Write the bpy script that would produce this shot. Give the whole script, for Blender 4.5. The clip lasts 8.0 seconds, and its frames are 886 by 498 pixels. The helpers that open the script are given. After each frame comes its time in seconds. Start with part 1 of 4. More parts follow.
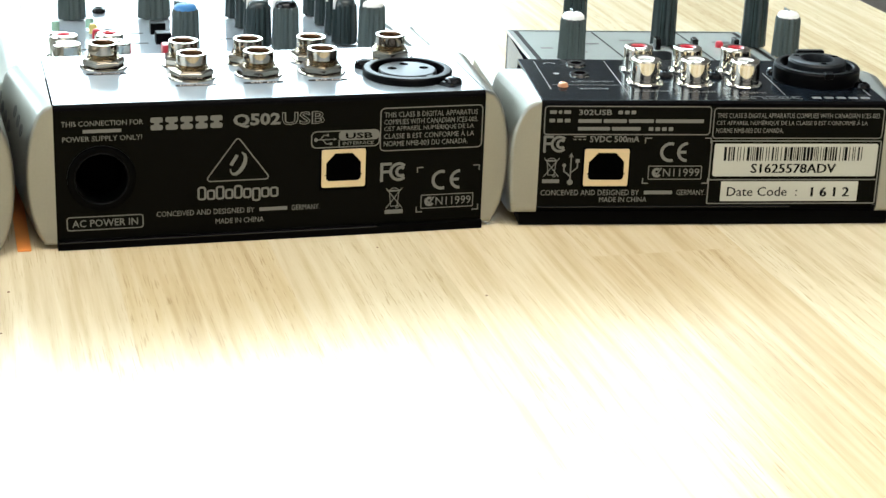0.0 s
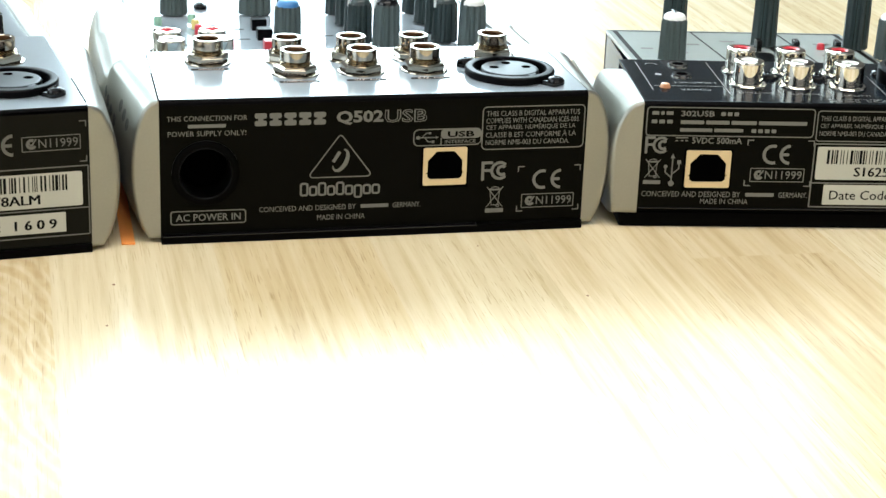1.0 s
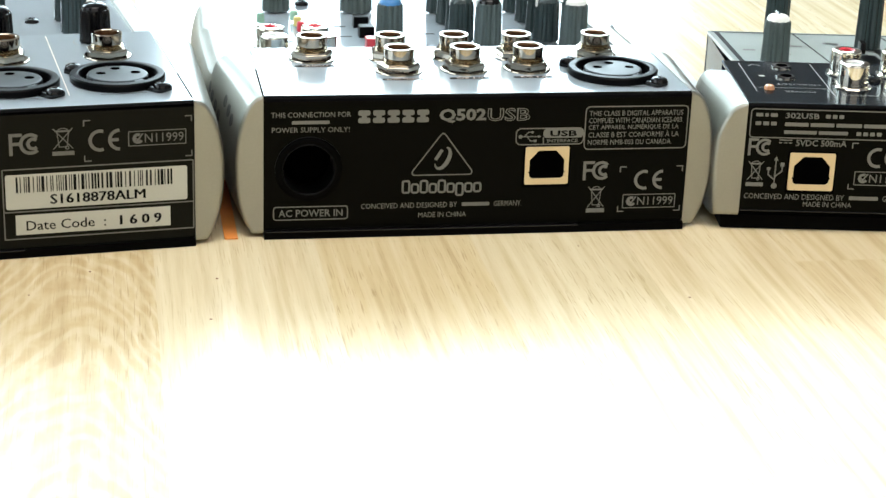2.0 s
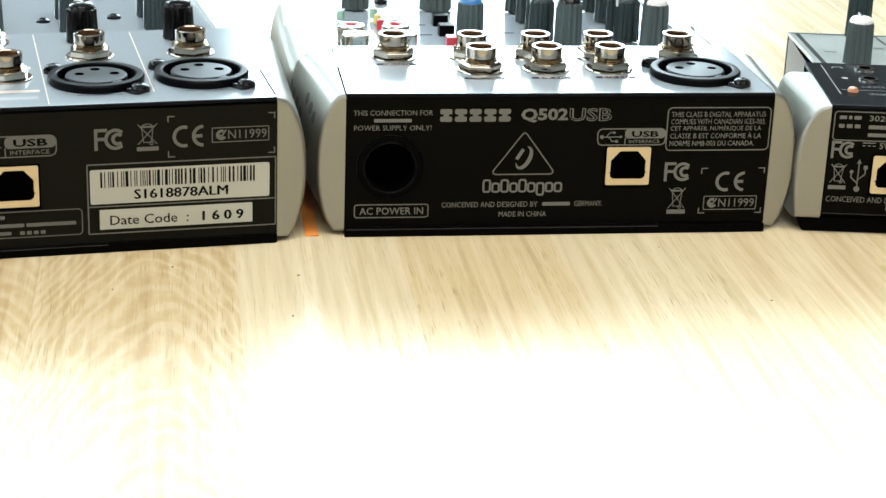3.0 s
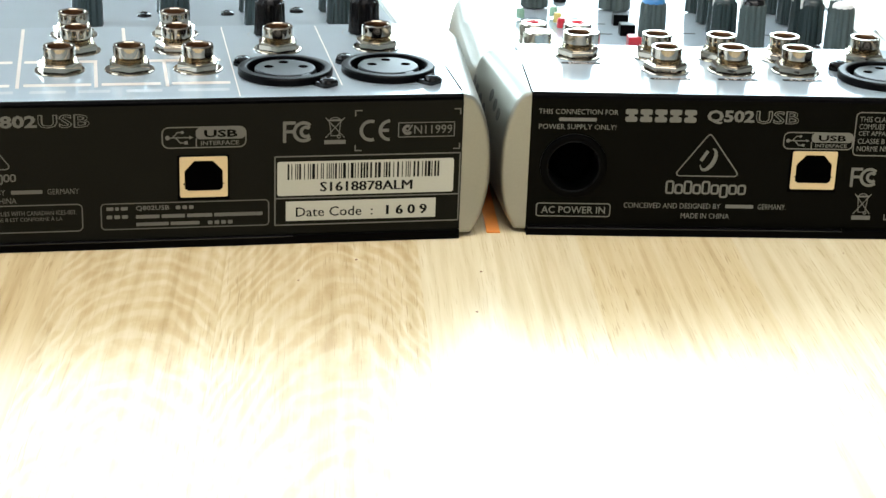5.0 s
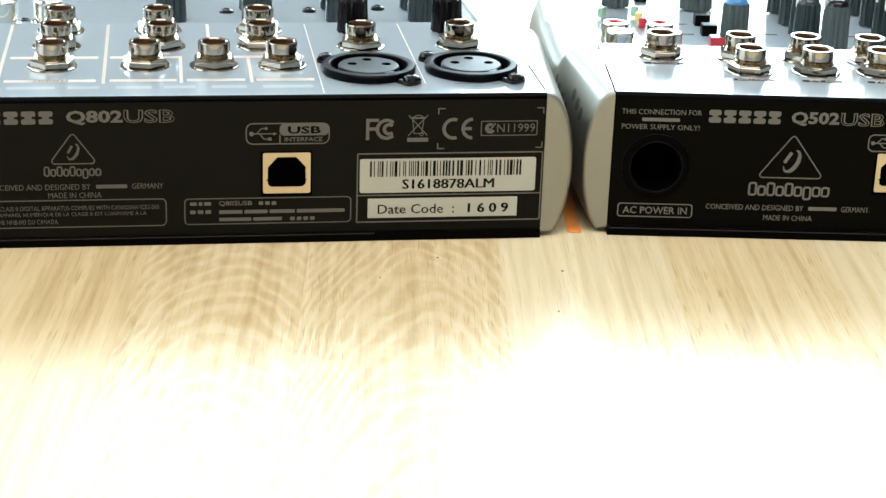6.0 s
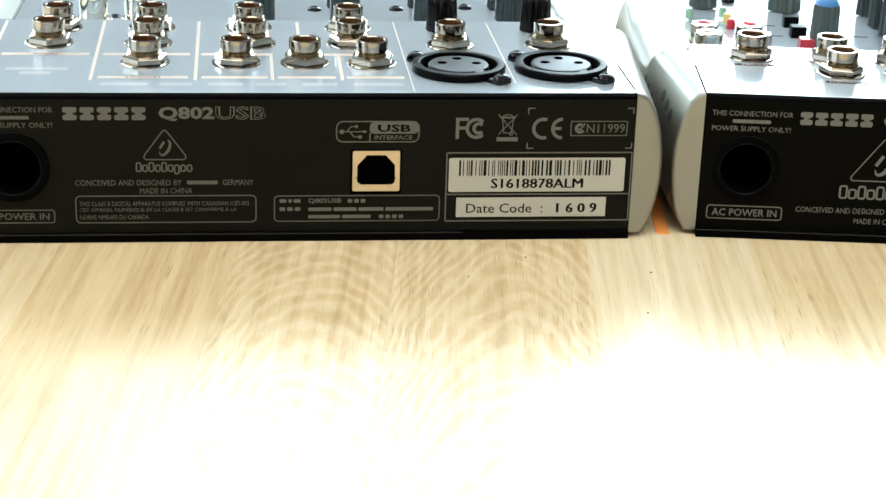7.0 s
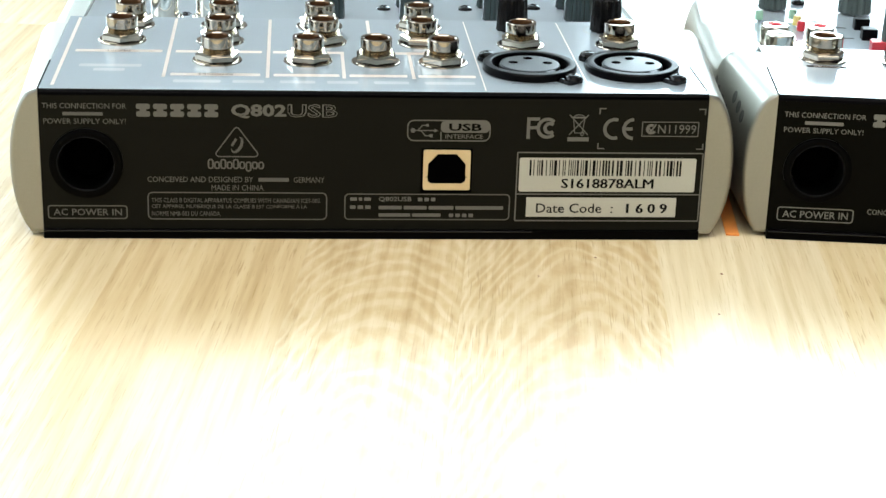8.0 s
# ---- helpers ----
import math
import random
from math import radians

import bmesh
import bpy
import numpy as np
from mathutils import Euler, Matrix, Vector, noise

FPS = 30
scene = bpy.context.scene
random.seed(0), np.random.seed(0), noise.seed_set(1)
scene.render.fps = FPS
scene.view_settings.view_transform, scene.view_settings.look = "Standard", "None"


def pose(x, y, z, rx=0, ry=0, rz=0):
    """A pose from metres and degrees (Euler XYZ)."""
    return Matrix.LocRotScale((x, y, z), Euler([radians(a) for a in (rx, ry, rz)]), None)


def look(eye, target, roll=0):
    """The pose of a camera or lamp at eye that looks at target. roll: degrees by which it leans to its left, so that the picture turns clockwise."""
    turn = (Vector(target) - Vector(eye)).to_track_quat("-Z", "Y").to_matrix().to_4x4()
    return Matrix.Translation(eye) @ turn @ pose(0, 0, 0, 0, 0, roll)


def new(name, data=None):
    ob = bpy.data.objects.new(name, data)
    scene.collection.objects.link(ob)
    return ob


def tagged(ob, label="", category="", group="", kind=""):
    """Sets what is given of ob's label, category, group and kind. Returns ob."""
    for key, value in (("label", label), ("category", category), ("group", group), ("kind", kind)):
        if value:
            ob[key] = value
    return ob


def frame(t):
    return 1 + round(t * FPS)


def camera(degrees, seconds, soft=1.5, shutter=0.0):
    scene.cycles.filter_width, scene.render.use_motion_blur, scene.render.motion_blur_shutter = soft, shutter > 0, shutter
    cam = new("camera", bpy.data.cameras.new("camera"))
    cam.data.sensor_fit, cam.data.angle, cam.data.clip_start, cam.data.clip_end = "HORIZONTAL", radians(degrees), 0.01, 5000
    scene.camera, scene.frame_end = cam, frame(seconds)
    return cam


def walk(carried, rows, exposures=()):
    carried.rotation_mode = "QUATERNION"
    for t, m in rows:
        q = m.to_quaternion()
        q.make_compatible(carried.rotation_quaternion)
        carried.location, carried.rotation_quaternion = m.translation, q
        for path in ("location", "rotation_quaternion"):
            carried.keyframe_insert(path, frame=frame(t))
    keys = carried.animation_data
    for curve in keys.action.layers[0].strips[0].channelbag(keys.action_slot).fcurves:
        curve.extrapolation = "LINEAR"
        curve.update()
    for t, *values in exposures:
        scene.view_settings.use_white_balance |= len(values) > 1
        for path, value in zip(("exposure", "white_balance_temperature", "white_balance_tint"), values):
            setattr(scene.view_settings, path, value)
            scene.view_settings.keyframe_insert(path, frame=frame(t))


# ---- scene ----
cam = camera(26.73, 8.0)
ROWS = [
    (0.0, -0.09736, -0.46751, 0.17363, 69.669, -2.101, -14.870),
    (0.5, -0.09997, -0.46684, 0.17376, 69.582, -2.101, -13.664),
    (1.0, -0.10355, -0.46631, 0.17386, 69.499, -2.105, -12.352),
    (1.5, -0.10620, -0.46603, 0.17348, 69.464, -2.052, -10.911),
    (3.0, -0.11343, -0.46497, 0.17364, 69.257, -2.029, -7.673),
    (3.5, -0.11623, -0.46476, 0.17337, 69.227, -2.013, -6.696),
    (4.0, -0.11831, -0.46458, 0.17321, 69.195, -1.988, -5.681),
    (4.5, -0.12153, -0.46444, 0.17320, 69.108, -1.943, -4.178),
    (5.0, -0.12440, -0.46431, 0.17346, 69.023, -1.946, -3.117),
    (6.5, -0.13112, -0.46428, 0.17326, 68.856, -1.875, 0.135),
    (7.0, -0.13386, -0.46435, 0.17316, 68.814, -1.833, 1.204),
    (7.5, -0.13597, -0.46461, 0.17299, 68.801, -1.822, 2.000),
    (8.0, -0.13810, -0.46504, 0.17259, 68.805, -1.786, 2.933),
]
walk(cam, [(t, pose(x, y, z, rx, ry, rz)) for t, x, y, z, rx, ry, rz in ROWS])

# ---- world and light ----
world = bpy.data.worlds.new("sky_world")
scene.world = world
world.use_nodes = True
wn = world.node_tree
sky = wn.nodes.new("ShaderNodeTexSky")
sky.sky_type, sky.sun_disc = "NISHITA", False
sky.sun_elevation, sky.sun_rotation = radians(35), radians(20)
wn.nodes["Background"].inputs["Strength"].default_value = 0.08
wn.links.new(sky.outputs["Color"], wn.nodes["Background"].inputs["Color"])
SKY_FRONT, SKY_BACK, SKY_SIDE, SKY_ROOF = 13.5, 1.5, 5.0, 6.6   # brightness of the sky outside each window
SUN = new("sun", bpy.data.lights.new("sun", "SUN"))
SUN.data.energy, SUN.data.angle, SUN.data.color = 0.15, radians(12), (1.0, 0.96, 0.9)
SUN.matrix_world = look((0.6, 3.0, 2.4), (0, 0, 0))

# ---- materials ----
def mat(name, color, rough=0.5, metal=0.0, coat=0.0, var=0.0, scale=200.0, bump=0.0, spec=0.5, stretch=(1, 1, 1)):
    """Plain procedural material: base colour with two scales of variation, roughness variation and fine relief."""
    m = bpy.data.materials.new(name)
    m.use_nodes = True
    nt = m.node_tree
    b = nt.nodes["Principled BSDF"]
    b.inputs["Base Color"].default_value = (*color, 1)
    b.inputs["Roughness"].default_value = rough
    b.inputs["Metallic"].default_value = metal
    b.inputs["Coat Weight"].default_value = coat
    b.inputs["Coat Roughness"].default_value = 0.12
    b.inputs["Specular IOR Level"].default_value = spec
    if var or bump:
        tc = nt.nodes.new("ShaderNodeTexCoord")
        mp = nt.nodes.new("ShaderNodeMapping")
        mp.inputs["Scale"].default_value = stretch
        nt.links.new(tc.outputs["Object"], mp.inputs["Vector"])
        fine = nt.nodes.new("ShaderNodeTexNoise")
        fine.inputs["Scale"].default_value, fine.inputs["Detail"].default_value = scale * 8, 3
        broad = nt.nodes.new("ShaderNodeTexNoise")
        broad.inputs["Scale"].default_value, broad.inputs["Detail"].default_value = scale * 0.25, 4
        for n in (fine, broad):
            nt.links.new(mp.outputs["Vector"], n.inputs["Vector"])
        if var:
            add = nt.nodes.new("ShaderNodeMath")
            add.operation = "ADD"
            nt.links.new(fine.outputs["Fac"], add.inputs[0])
            nt.links.new(broad.outputs["Fac"], add.inputs[1])
            rg = nt.nodes.new("ShaderNodeMapRange")
            rg.inputs["From Min"].default_value, rg.inputs["From Max"].default_value = 0.6, 1.4
            rg.inputs["To Min"].default_value, rg.inputs["To Max"].default_value = 1 - var, 1 + var
            nt.links.new(add.outputs[0], rg.inputs["Value"])
            mx = nt.nodes.new("ShaderNodeVectorMath")
            mx.operation = "SCALE"
            mx.inputs[0].default_value = color
            nt.links.new(rg.outputs["Result"], mx.inputs["Scale"])
            nt.links.new(mx.outputs["Vector"], b.inputs["Base Color"])
            rr = nt.nodes.new("ShaderNodeMapRange")
            rr.inputs["From Min"].default_value, rr.inputs["From Max"].default_value = 0.3, 0.7
            rr.inputs["To Min"].default_value, rr.inputs["To Max"].default_value = rough * 0.95, min(1, rough * 1.08)
            nt.links.new(broad.outputs["Fac"], rr.inputs["Value"])
            nt.links.new(rr.outputs["Result"], b.inputs["Roughness"])
        if bump:
            bp = nt.nodes.new("ShaderNodeBump")
            bp.inputs["Strength"].default_value, bp.inputs["Distance"].default_value = bump, 0.0001
            nt.links.new(fine.outputs["Fac"], bp.inputs["Height"])
            nt.links.new(bp.outputs["Normal"], b.inputs["Normal"])
    return m


def glow(name, color, strength):
    m = bpy.data.materials.new(name)
    m.use_nodes = True
    nt = m.node_tree
    e = nt.nodes.new("ShaderNodeEmission")
    e.inputs["Color"].default_value, e.inputs["Strength"].default_value = (*color, 1), strength
    nt.links.new(e.outputs[0], nt.nodes["Material Output"].inputs["Surface"])
    return m


def oak():
    """Oiled oak: long fibre, growth bands that arch, dark pores, a tone of its own for each stave."""
    m = bpy.data.materials.new("oiled_oak")
    m.use_nodes = True
    nt = m.node_tree
    N, Lk = nt.nodes.new, nt.links.new
    b = nt.nodes["Principled BSDF"]
    tc, info = N("ShaderNodeTexCoord"), N("ShaderNodeObjectInfo")
    off = N("ShaderNodeVectorMath")
    off.operation = "MULTIPLY_ADD"
    Lk(info.outputs["Random"], off.inputs[0])
    off.inputs[1].default_value = (0.0, 7.0, 3.0)
    Lk(tc.outputs["Object"], off.inputs[2])

    def mapped(scale):
        mp = N("ShaderNodeMapping")
        mp.inputs["Scale"].default_value = scale
        Lk(off.outputs[0], mp.inputs["Vector"])
        return mp.outputs[0]

    def noise_tex(vec, scale, detail=4.0, dist=0.0, rough=0.5):
        n = N("ShaderNodeTexNoise")
        n.inputs["Scale"].default_value, n.inputs["Detail"].default_value = scale, detail
        n.inputs["Distortion"].default_value, n.inputs["Roughness"].default_value = dist, rough
        Lk(vec, n.inputs["Vector"])
        return n.outputs["Fac"]

    def ramp(fac, *stops):
        r = N("ShaderNodeValToRGB")
        r.color_ramp.elements[0].position, r.color_ramp.elements[0].color = stops[0][0], (*stops[0][1], 1)
        r.color_ramp.elements[1].position, r.color_ramp.elements[1].color = stops[-1][0], (*stops[-1][1], 1)
        for p, c in stops[1:-1]:
            r.color_ramp.elements.new(p).color = (*c, 1)
        Lk(fac, r.inputs["Fac"])
        return r.outputs["Color"]

    def mix(kind, fac, a, c):
        x = N("ShaderNodeMix")
        x.data_type, x.blend_type = "RGBA", kind
        if isinstance(fac, float):
            x.inputs["Factor"].default_value = fac
        else:
            Lk(fac, x.inputs["Factor"])
        Lk(a, x.inputs[6])
        Lk(c, x.inputs[7])
        return x.outputs[2]

    fibre = noise_tex(mapped((1, 0.035, 1)), 420, 5, 0.1)
    sep = N("ShaderNodeSeparateXYZ")
    Lk(tc.outputs["Object"], sep.inputs[0])

    def maths(op, a, c):
        n = N("ShaderNodeMath")
        n.operation = op
        for k, v in enumerate((a, c)):
            if isinstance(v, (int, float)):
                n.inputs[k].default_value = v
            else:
                Lk(v, n.inputs[k])
        return n.outputs[0]

    # growth bands: parabolas about the heart line of the stave, which run out straight beside it
    heart = maths("ADD", maths("MULTIPLY", maths("MULTIPLY", sep.outputs["X"], sep.outputs["X"]), 75.0), maths("MULTIPLY", sep.outputs["Y"], 0.8))
    wob = noise_tex(mapped((1, 0.4, 1)), 30, 3)
    heart = maths("ADD", heart, maths("MULTIPLY", wob, 0.055))
    cmb = N("ShaderNodeCombineXYZ")
    Lk(heart, cmb.inputs[0])
    arch = N("ShaderNodeTexWave")
    arch.wave_type, arch.bands_direction, arch.wave_profile = "BANDS", "X", "SIN"
    arch.inputs["Scale"].default_value, arch.inputs["Distortion"].default_value = 36, 2.6
    arch.inputs["Detail"].default_value, arch.inputs["Detail Scale"].default_value = 3.0, 2.0
    Lk(cmb.outputs[0], arch.inputs["Vector"])
    base = ramp(fibre, (0.28, (0.525, 0.43, 0.265)), (0.5, (0.615, 0.525, 0.35)), (0.72, (0.675, 0.60, 0.425)))
    bands = ramp(arch.outputs["Fac"], (0.10, (0.84, 0.77, 0.66)), (0.55, (0.88, 0.83, 0.75)), (0.90, (0.99, 0.99, 0.99)))
    broken = noise_tex(mapped((1, 0.5, 1)), 260, 3)
    bf = N("ShaderNodeMapRange")
    bf.inputs["From Min"].default_value, bf.inputs["From Max"].default_value = 0.38, 0.62
    bf.inputs["To Min"].default_value, bf.inputs["To Max"].default_value = 0.25, 0.85
    Lk(broken, bf.inputs["Value"])
    # the figure fades out away from the heart line
    fade = N("ShaderNodeMapRange")
    fade.inputs["From Min"].default_value, fade.inputs["From Max"].default_value = 0.045, 0.085
    fade.inputs["To Min"].default_value, fade.inputs["To Max"].default_value = 1.0, 0.06
    Lk(maths("ABSOLUTE", sep.outputs["X"], 0.0), fade.inputs["Value"])
    col = mix("MULTIPLY", maths("MULTIPLY", bf.outputs["Result"], fade.outputs["Result"]), base, bands)
    streak = noise_tex(mapped((1, 0.022, 1)), 190, 3, 0.2)
    col = mix("MULTIPLY", 1.0, col, ramp(streak, (0.30, (0.96, 0.94, 0.91)), (0.5, (1.0, 1.0, 1.0)), (0.70, (1.03, 1.04, 1.05))))
    pores = noise_tex(mapped((1, 0.03, 1)), 2700, 1, 0.0, 0.6)
    pr = ramp(pores, (0.31, (0.62, 0.54, 0.44)), (0.40, (1, 1, 1)))
    patch = noise_tex(mapped((1, 0.3, 1)), 40, 2)
    pf = N("ShaderNodeMapRange")
    pf.inputs["From Min"].default_value, pf.inputs["From Max"].default_value = 0.38, 0.70
    pf.inputs["To Min"].default_value, pf.inputs["To Max"].default_value = 0.15, 0.85
    Lk(patch, pf.inputs["Value"])
    col = mix("MULTIPLY", pf.outputs["Result"], col, pr)
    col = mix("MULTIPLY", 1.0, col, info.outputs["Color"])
    Lk(col, b.inputs["Base Color"])
    rr = N("ShaderNodeMapRange")
    rr.inputs["To Min"].default_value, rr.inputs["To Max"].default_value = 0.245, 0.265
    Lk(fibre, rr.inputs["Value"])
    Lk(rr.outputs["Result"], b.inputs["Roughness"])
    b.inputs["Specular IOR Level"].default_value = 0.45
    bp = N("ShaderNodeBump")
    bp.inputs["Strength"].default_value, bp.inputs["Distance"].default_value = 0.12, 0.0001
    Lk(pores, bp.inputs["Height"])
    Lk(bp.outputs["Normal"], b.inputs["Normal"])
    return m


OAK = oak()
PANEL = mat("black_painted_steel", (0.0016, 0.0016, 0.0009), 0.50, var=0.12, scale=300, bump=0.15, spec=0.036)
# lighter copy of the black paint: the wide panel's stronger reflection put into colour
BRIGHTPANEL = mat("faded_black_paint", (0.0062, 0.0060, 0.0041), 0.50, var=0.12, scale=300, bump=0.15, spec=0.045)
BASE = mat("black_steel_tray", (0.0012, 0.0012, 0.0012), 0.5, var=0.15, scale=200, bump=0.1, spec=0.02)
SILVER = mat("silver_blue_paint", (0.31, 0.365, 0.41), 0.12, metal=0.1, var=0.03, scale=250, bump=0.02, spec=0.6)
NAVY = mat("navy_painted_steel", (0.006, 0.009, 0.013), 0.14, var=0.05, scale=250, bump=0.02, spec=0.045)
CAP = mat("champagne_silver_plastic", (0.31, 0.305, 0.27), 0.44, metal=1.0, var=0.04, scale=180, bump=0.10)
NICKEL = mat("bright_nickel", (0.40, 0.36, 0.30), 0.07, metal=1.0, var=0.06, scale=400)
CHROME = mat("chrome", (0.72, 0.68, 0.60), 0.05, metal=1.0, var=0.03, scale=300)
THREAD = mat("brassy_thread", (0.46, 0.38, 0.27), 0.12, metal=1.0, var=0.08, scale=400)
SLEEVE = mat("brown_socket_sleeve", (0.13, 0.065, 0.03), 0.22, metal=0.6, var=0.1, scale=300)
GLOSS = mat("gloss_black_plastic", (0.003, 0.003, 0.0035), 0.14, var=0.1, scale=200, spec=0.3)
MATTE = mat("matte_black_plastic", (0.0016, 0.0016, 0.002), 0.32, var=0.12, scale=250, bump=0.1, spec=0.05)
INLET = mat("satin_black_inlet_plastic", (0.0008, 0.0009, 0.0009), 0.34, var=0.1, scale=250, spec=0.025)
INSERT = mat("dark_grey_plastic", (0.009, 0.0105, 0.0125), 0.34, var=0.1, scale=250, bump=0.1, spec=0.16)
# shade in the vent holes as a dark grey
VENT = mat("shaded_vent_throat", (0.030, 0.033, 0.034), 0.35, var=0.1, scale=250)
# shade inside openings and gaps, put into a near-black colour
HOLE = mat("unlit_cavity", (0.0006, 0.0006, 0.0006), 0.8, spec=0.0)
KNOB = mat("grey_green_knob_plastic", (0.022, 0.034, 0.035), 0.26, var=0.1, scale=220, bump=0.12)
KNOBL = mat("pale_grey_knob_plastic", (0.060, 0.080, 0.078), 0.26, var=0.08, scale=220, bump=0.12)
WHITE = mat("white_plastic", (0.72, 0.72, 0.70), 0.35, var=0.04, scale=220)
BLUE = mat("blue_plastic", (0.03, 0.16, 0.38), 0.3, var=0.06, scale=220)
RED = mat("red_plastic", (0.50, 0.025, 0.04), 0.32, var=0.06, scale=220)
GREEN = mat("green_lens", (0.26, 0.44, 0.33), 0.2, var=0.06, scale=220)
YELLOW = mat("yellow_lens", (0.62, 0.50, 0.16), 0.2, var=0.06, scale=220)
AMBER = mat("amber_lens", (0.45, 0.20, 0.09), 0.2, var=0.06, scale=220)
USBMETAL = mat("tinned_usb_shell", (0.60, 0.48, 0.30), 0.32, metal=0.6, var=0.06, scale=300)
# dimmer greys of the same print, for the wide mixer's out-of-focus strokes
DIMMER_PRINT = mat("worn_screen_print", (0.072, 0.069, 0.060), 0.5, var=0.1, scale=500)
DIM_PRINT = mat("faded_screen_print", (0.090, 0.087, 0.076), 0.5, var=0.1, scale=500)
PRINT = mat("grey_screen_print", (0.115, 0.113, 0.100), 0.5, var=0.08, scale=500)
FAINT = mat("faint_screen_print", (0.36, 0.395, 0.42), 0.25, var=0.05, scale=400)
# warm light on the wood in the gap, put into an orange colour
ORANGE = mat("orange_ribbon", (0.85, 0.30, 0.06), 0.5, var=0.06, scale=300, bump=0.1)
PALE = mat("pale_screen_print", (0.47, 0.405, 0.355), 0.3, var=0.05, scale=400)
STICKER = mat("paper_sticker", (0.385, 0.38, 0.32), 0.5, var=0.04, scale=250, bump=0.1)
PALEPANEL = mat("pale_grey_label_film", (0.36, 0.41, 0.40), 0.2, var=0.05, scale=120, bump=0.02)
INK = mat("black_ink", (0.006, 0.006, 0.006), 0.6, var=0.1, scale=300, spec=0.05)
PLASTER = mat("grey_plaster", (0.30, 0.29, 0.28), 0.8, var=0.05, scale=6, bump=0.2)
FLOORM = mat("dark_floor_boards", (0.045, 0.04, 0.038), 0.5, var=0.2, scale=6, bump=0.2)

# ---- mesh helpers (millimetres in, metres out) ----
MM = 0.001


def weigh_normals(me, limit):
    """Shading normals weighted by face area, so that large flat faces stay flat beside their rounded edges."""
    at_vert = [[] for _ in me.vertices]
    for f in me.polygons:
        for v in f.vertices:
            at_vert[v].append((f.normal.copy(), f.area))
    out = []
    for f in me.polygons:
        n = f.normal.copy()
        for v in f.vertices:
            total = Vector((0, 0, 0))
            for fn, area in at_vert[v]:
                if fn.dot(n) > limit:
                    total += fn * area
            out.append(total.normalized() if total.length else n)
    me.normals_split_custom_set(out)


def finish(name, bm, material, scale=MM, smooth=35):
    bmesh.ops.recalc_face_normals(bm, faces=bm.faces[:])
    bmesh.ops.scale(bm, vec=(scale,) * 3, verts=bm.verts[:])
    me = bpy.data.meshes.new(name)
    bm.to_mesh(me)
    bm.free()
    me.materials.append(material)
    if smooth:
        me.polygons.foreach_set("use_smooth", [True] * len(me.polygons))
        me.set_sharp_from_angle(angle=radians(smooth))
        weigh_normals(me, math.cos(radians(smooth)))
    return me


def hang(name, me, parent, m=None, label=""):
    """One mesh object under a thing or a part, at a pose in millimetres."""
    ob = new(name, me)
    ob.parent = parent
    if m is not None:
        m = m.copy()
        m.translation = m.translation * MM
        ob.matrix_basis = m
    return tagged(ob, label)


def part(name, bm, material, parent, label="", m=None, smooth=35):
    return hang(name, finish(name, bm, material, smooth=smooth), parent, m, label)


def at(x, y, z=0.0, rz=0.0):
    return pose(x, y, z, 0, 0, rz)


def box(x0, x1, y0, y1, z0, z1, bevel=0.0, seg=2, bm=None):
    own = bmesh.new()
    bmesh.ops.create_cube(own, size=1)
    for v in own.verts:
        v.co = Vector(((x0 + x1) / 2 + v.co.x * (x1 - x0), (y0 + y1) / 2 + v.co.y * (y1 - y0), (z0 + z1) / 2 + v.co.z * (z1 - z0)))
    if bevel:
        bmesh.ops.bevel(own, geom=own.edges[:], offset=bevel, segments=seg, affect="EDGES", profile=0.5)
    return join(bm, own)


def join(bm, own):
    if bm is None:
        return own
    me = bpy.data.meshes.new("tmp")
    own.to_mesh(me)
    own.free()
    bm.from_mesh(me)
    bpy.data.meshes.remove(me)
    return bm


def lathe(profile, seg=32, bm=None, wave=None, cx=0.0, cy=0.0):
    """Turned body about z: profile of (radius, z); wave(k) scales the radius of column k."""
    bm = bm or bmesh.new()
    rings = []
    for r, z in profile:
        if r <= 1e-6:
            rings.append([bm.verts.new((cx, cy, z))])
        else:
            rings.append([bm.verts.new((cx + r * (wave(k) if wave else 1) * math.cos(2 * math.pi * k / seg),
                                        cy + r * (wave(k) if wave else 1) * math.sin(2 * math.pi * k / seg), z)) for k in range(seg)])
    for a, b in zip(rings, rings[1:]):
        for k in range(seg):
            n = (k + 1) % seg
            if len(a) == 1 and len(b) == 1:
                continue
            if len(a) == 1:
                bm.faces.new((a[0], b[n], b[k]))
            elif len(b) == 1:
                bm.faces.new((a[k], a[n], b[0]))
            else:
                bm.faces.new((a[k], a[n], b[n], b[k]))
    return bm


# flat shapes in the x-y plane, y up, for printing
def stroke(points, width, closed=False, bm=None):
    bm = bm or bmesh.new()
    pts = [Vector((p[0], p[1], 0)) for p in points]
    n = len(pts)
    sides = []
    for i, p in enumerate(pts):
        a = pts[i - 1] if (i or closed) else p
        c = pts[(i + 1) % n] if (i < n - 1 or closed) else p
        d1 = (p - a).normalized() if (p - a).length else None
        d2 = (c - p).normalized() if (c - p).length else None
        d1, d2 = d1 or d2, d2 or d1
        t = (d1 + d2).normalized() if (d1 + d2).length > 1e-6 else d1
        nrm = Vector((-t.y, t.x, 0))
        k = 1 / max(0.5, nrm.dot(Vector((-d1.y, d1.x, 0))))
        sides.append((bm.verts.new(p + nrm * width / 2 * k), bm.verts.new(p - nrm * width / 2 * k)))
    for i in range(n if closed else n - 1):
        a, b = sides[i], sides[(i + 1) % n]
        bm.faces.new((a[0], a[1], b[1], b[0]))
    return bm


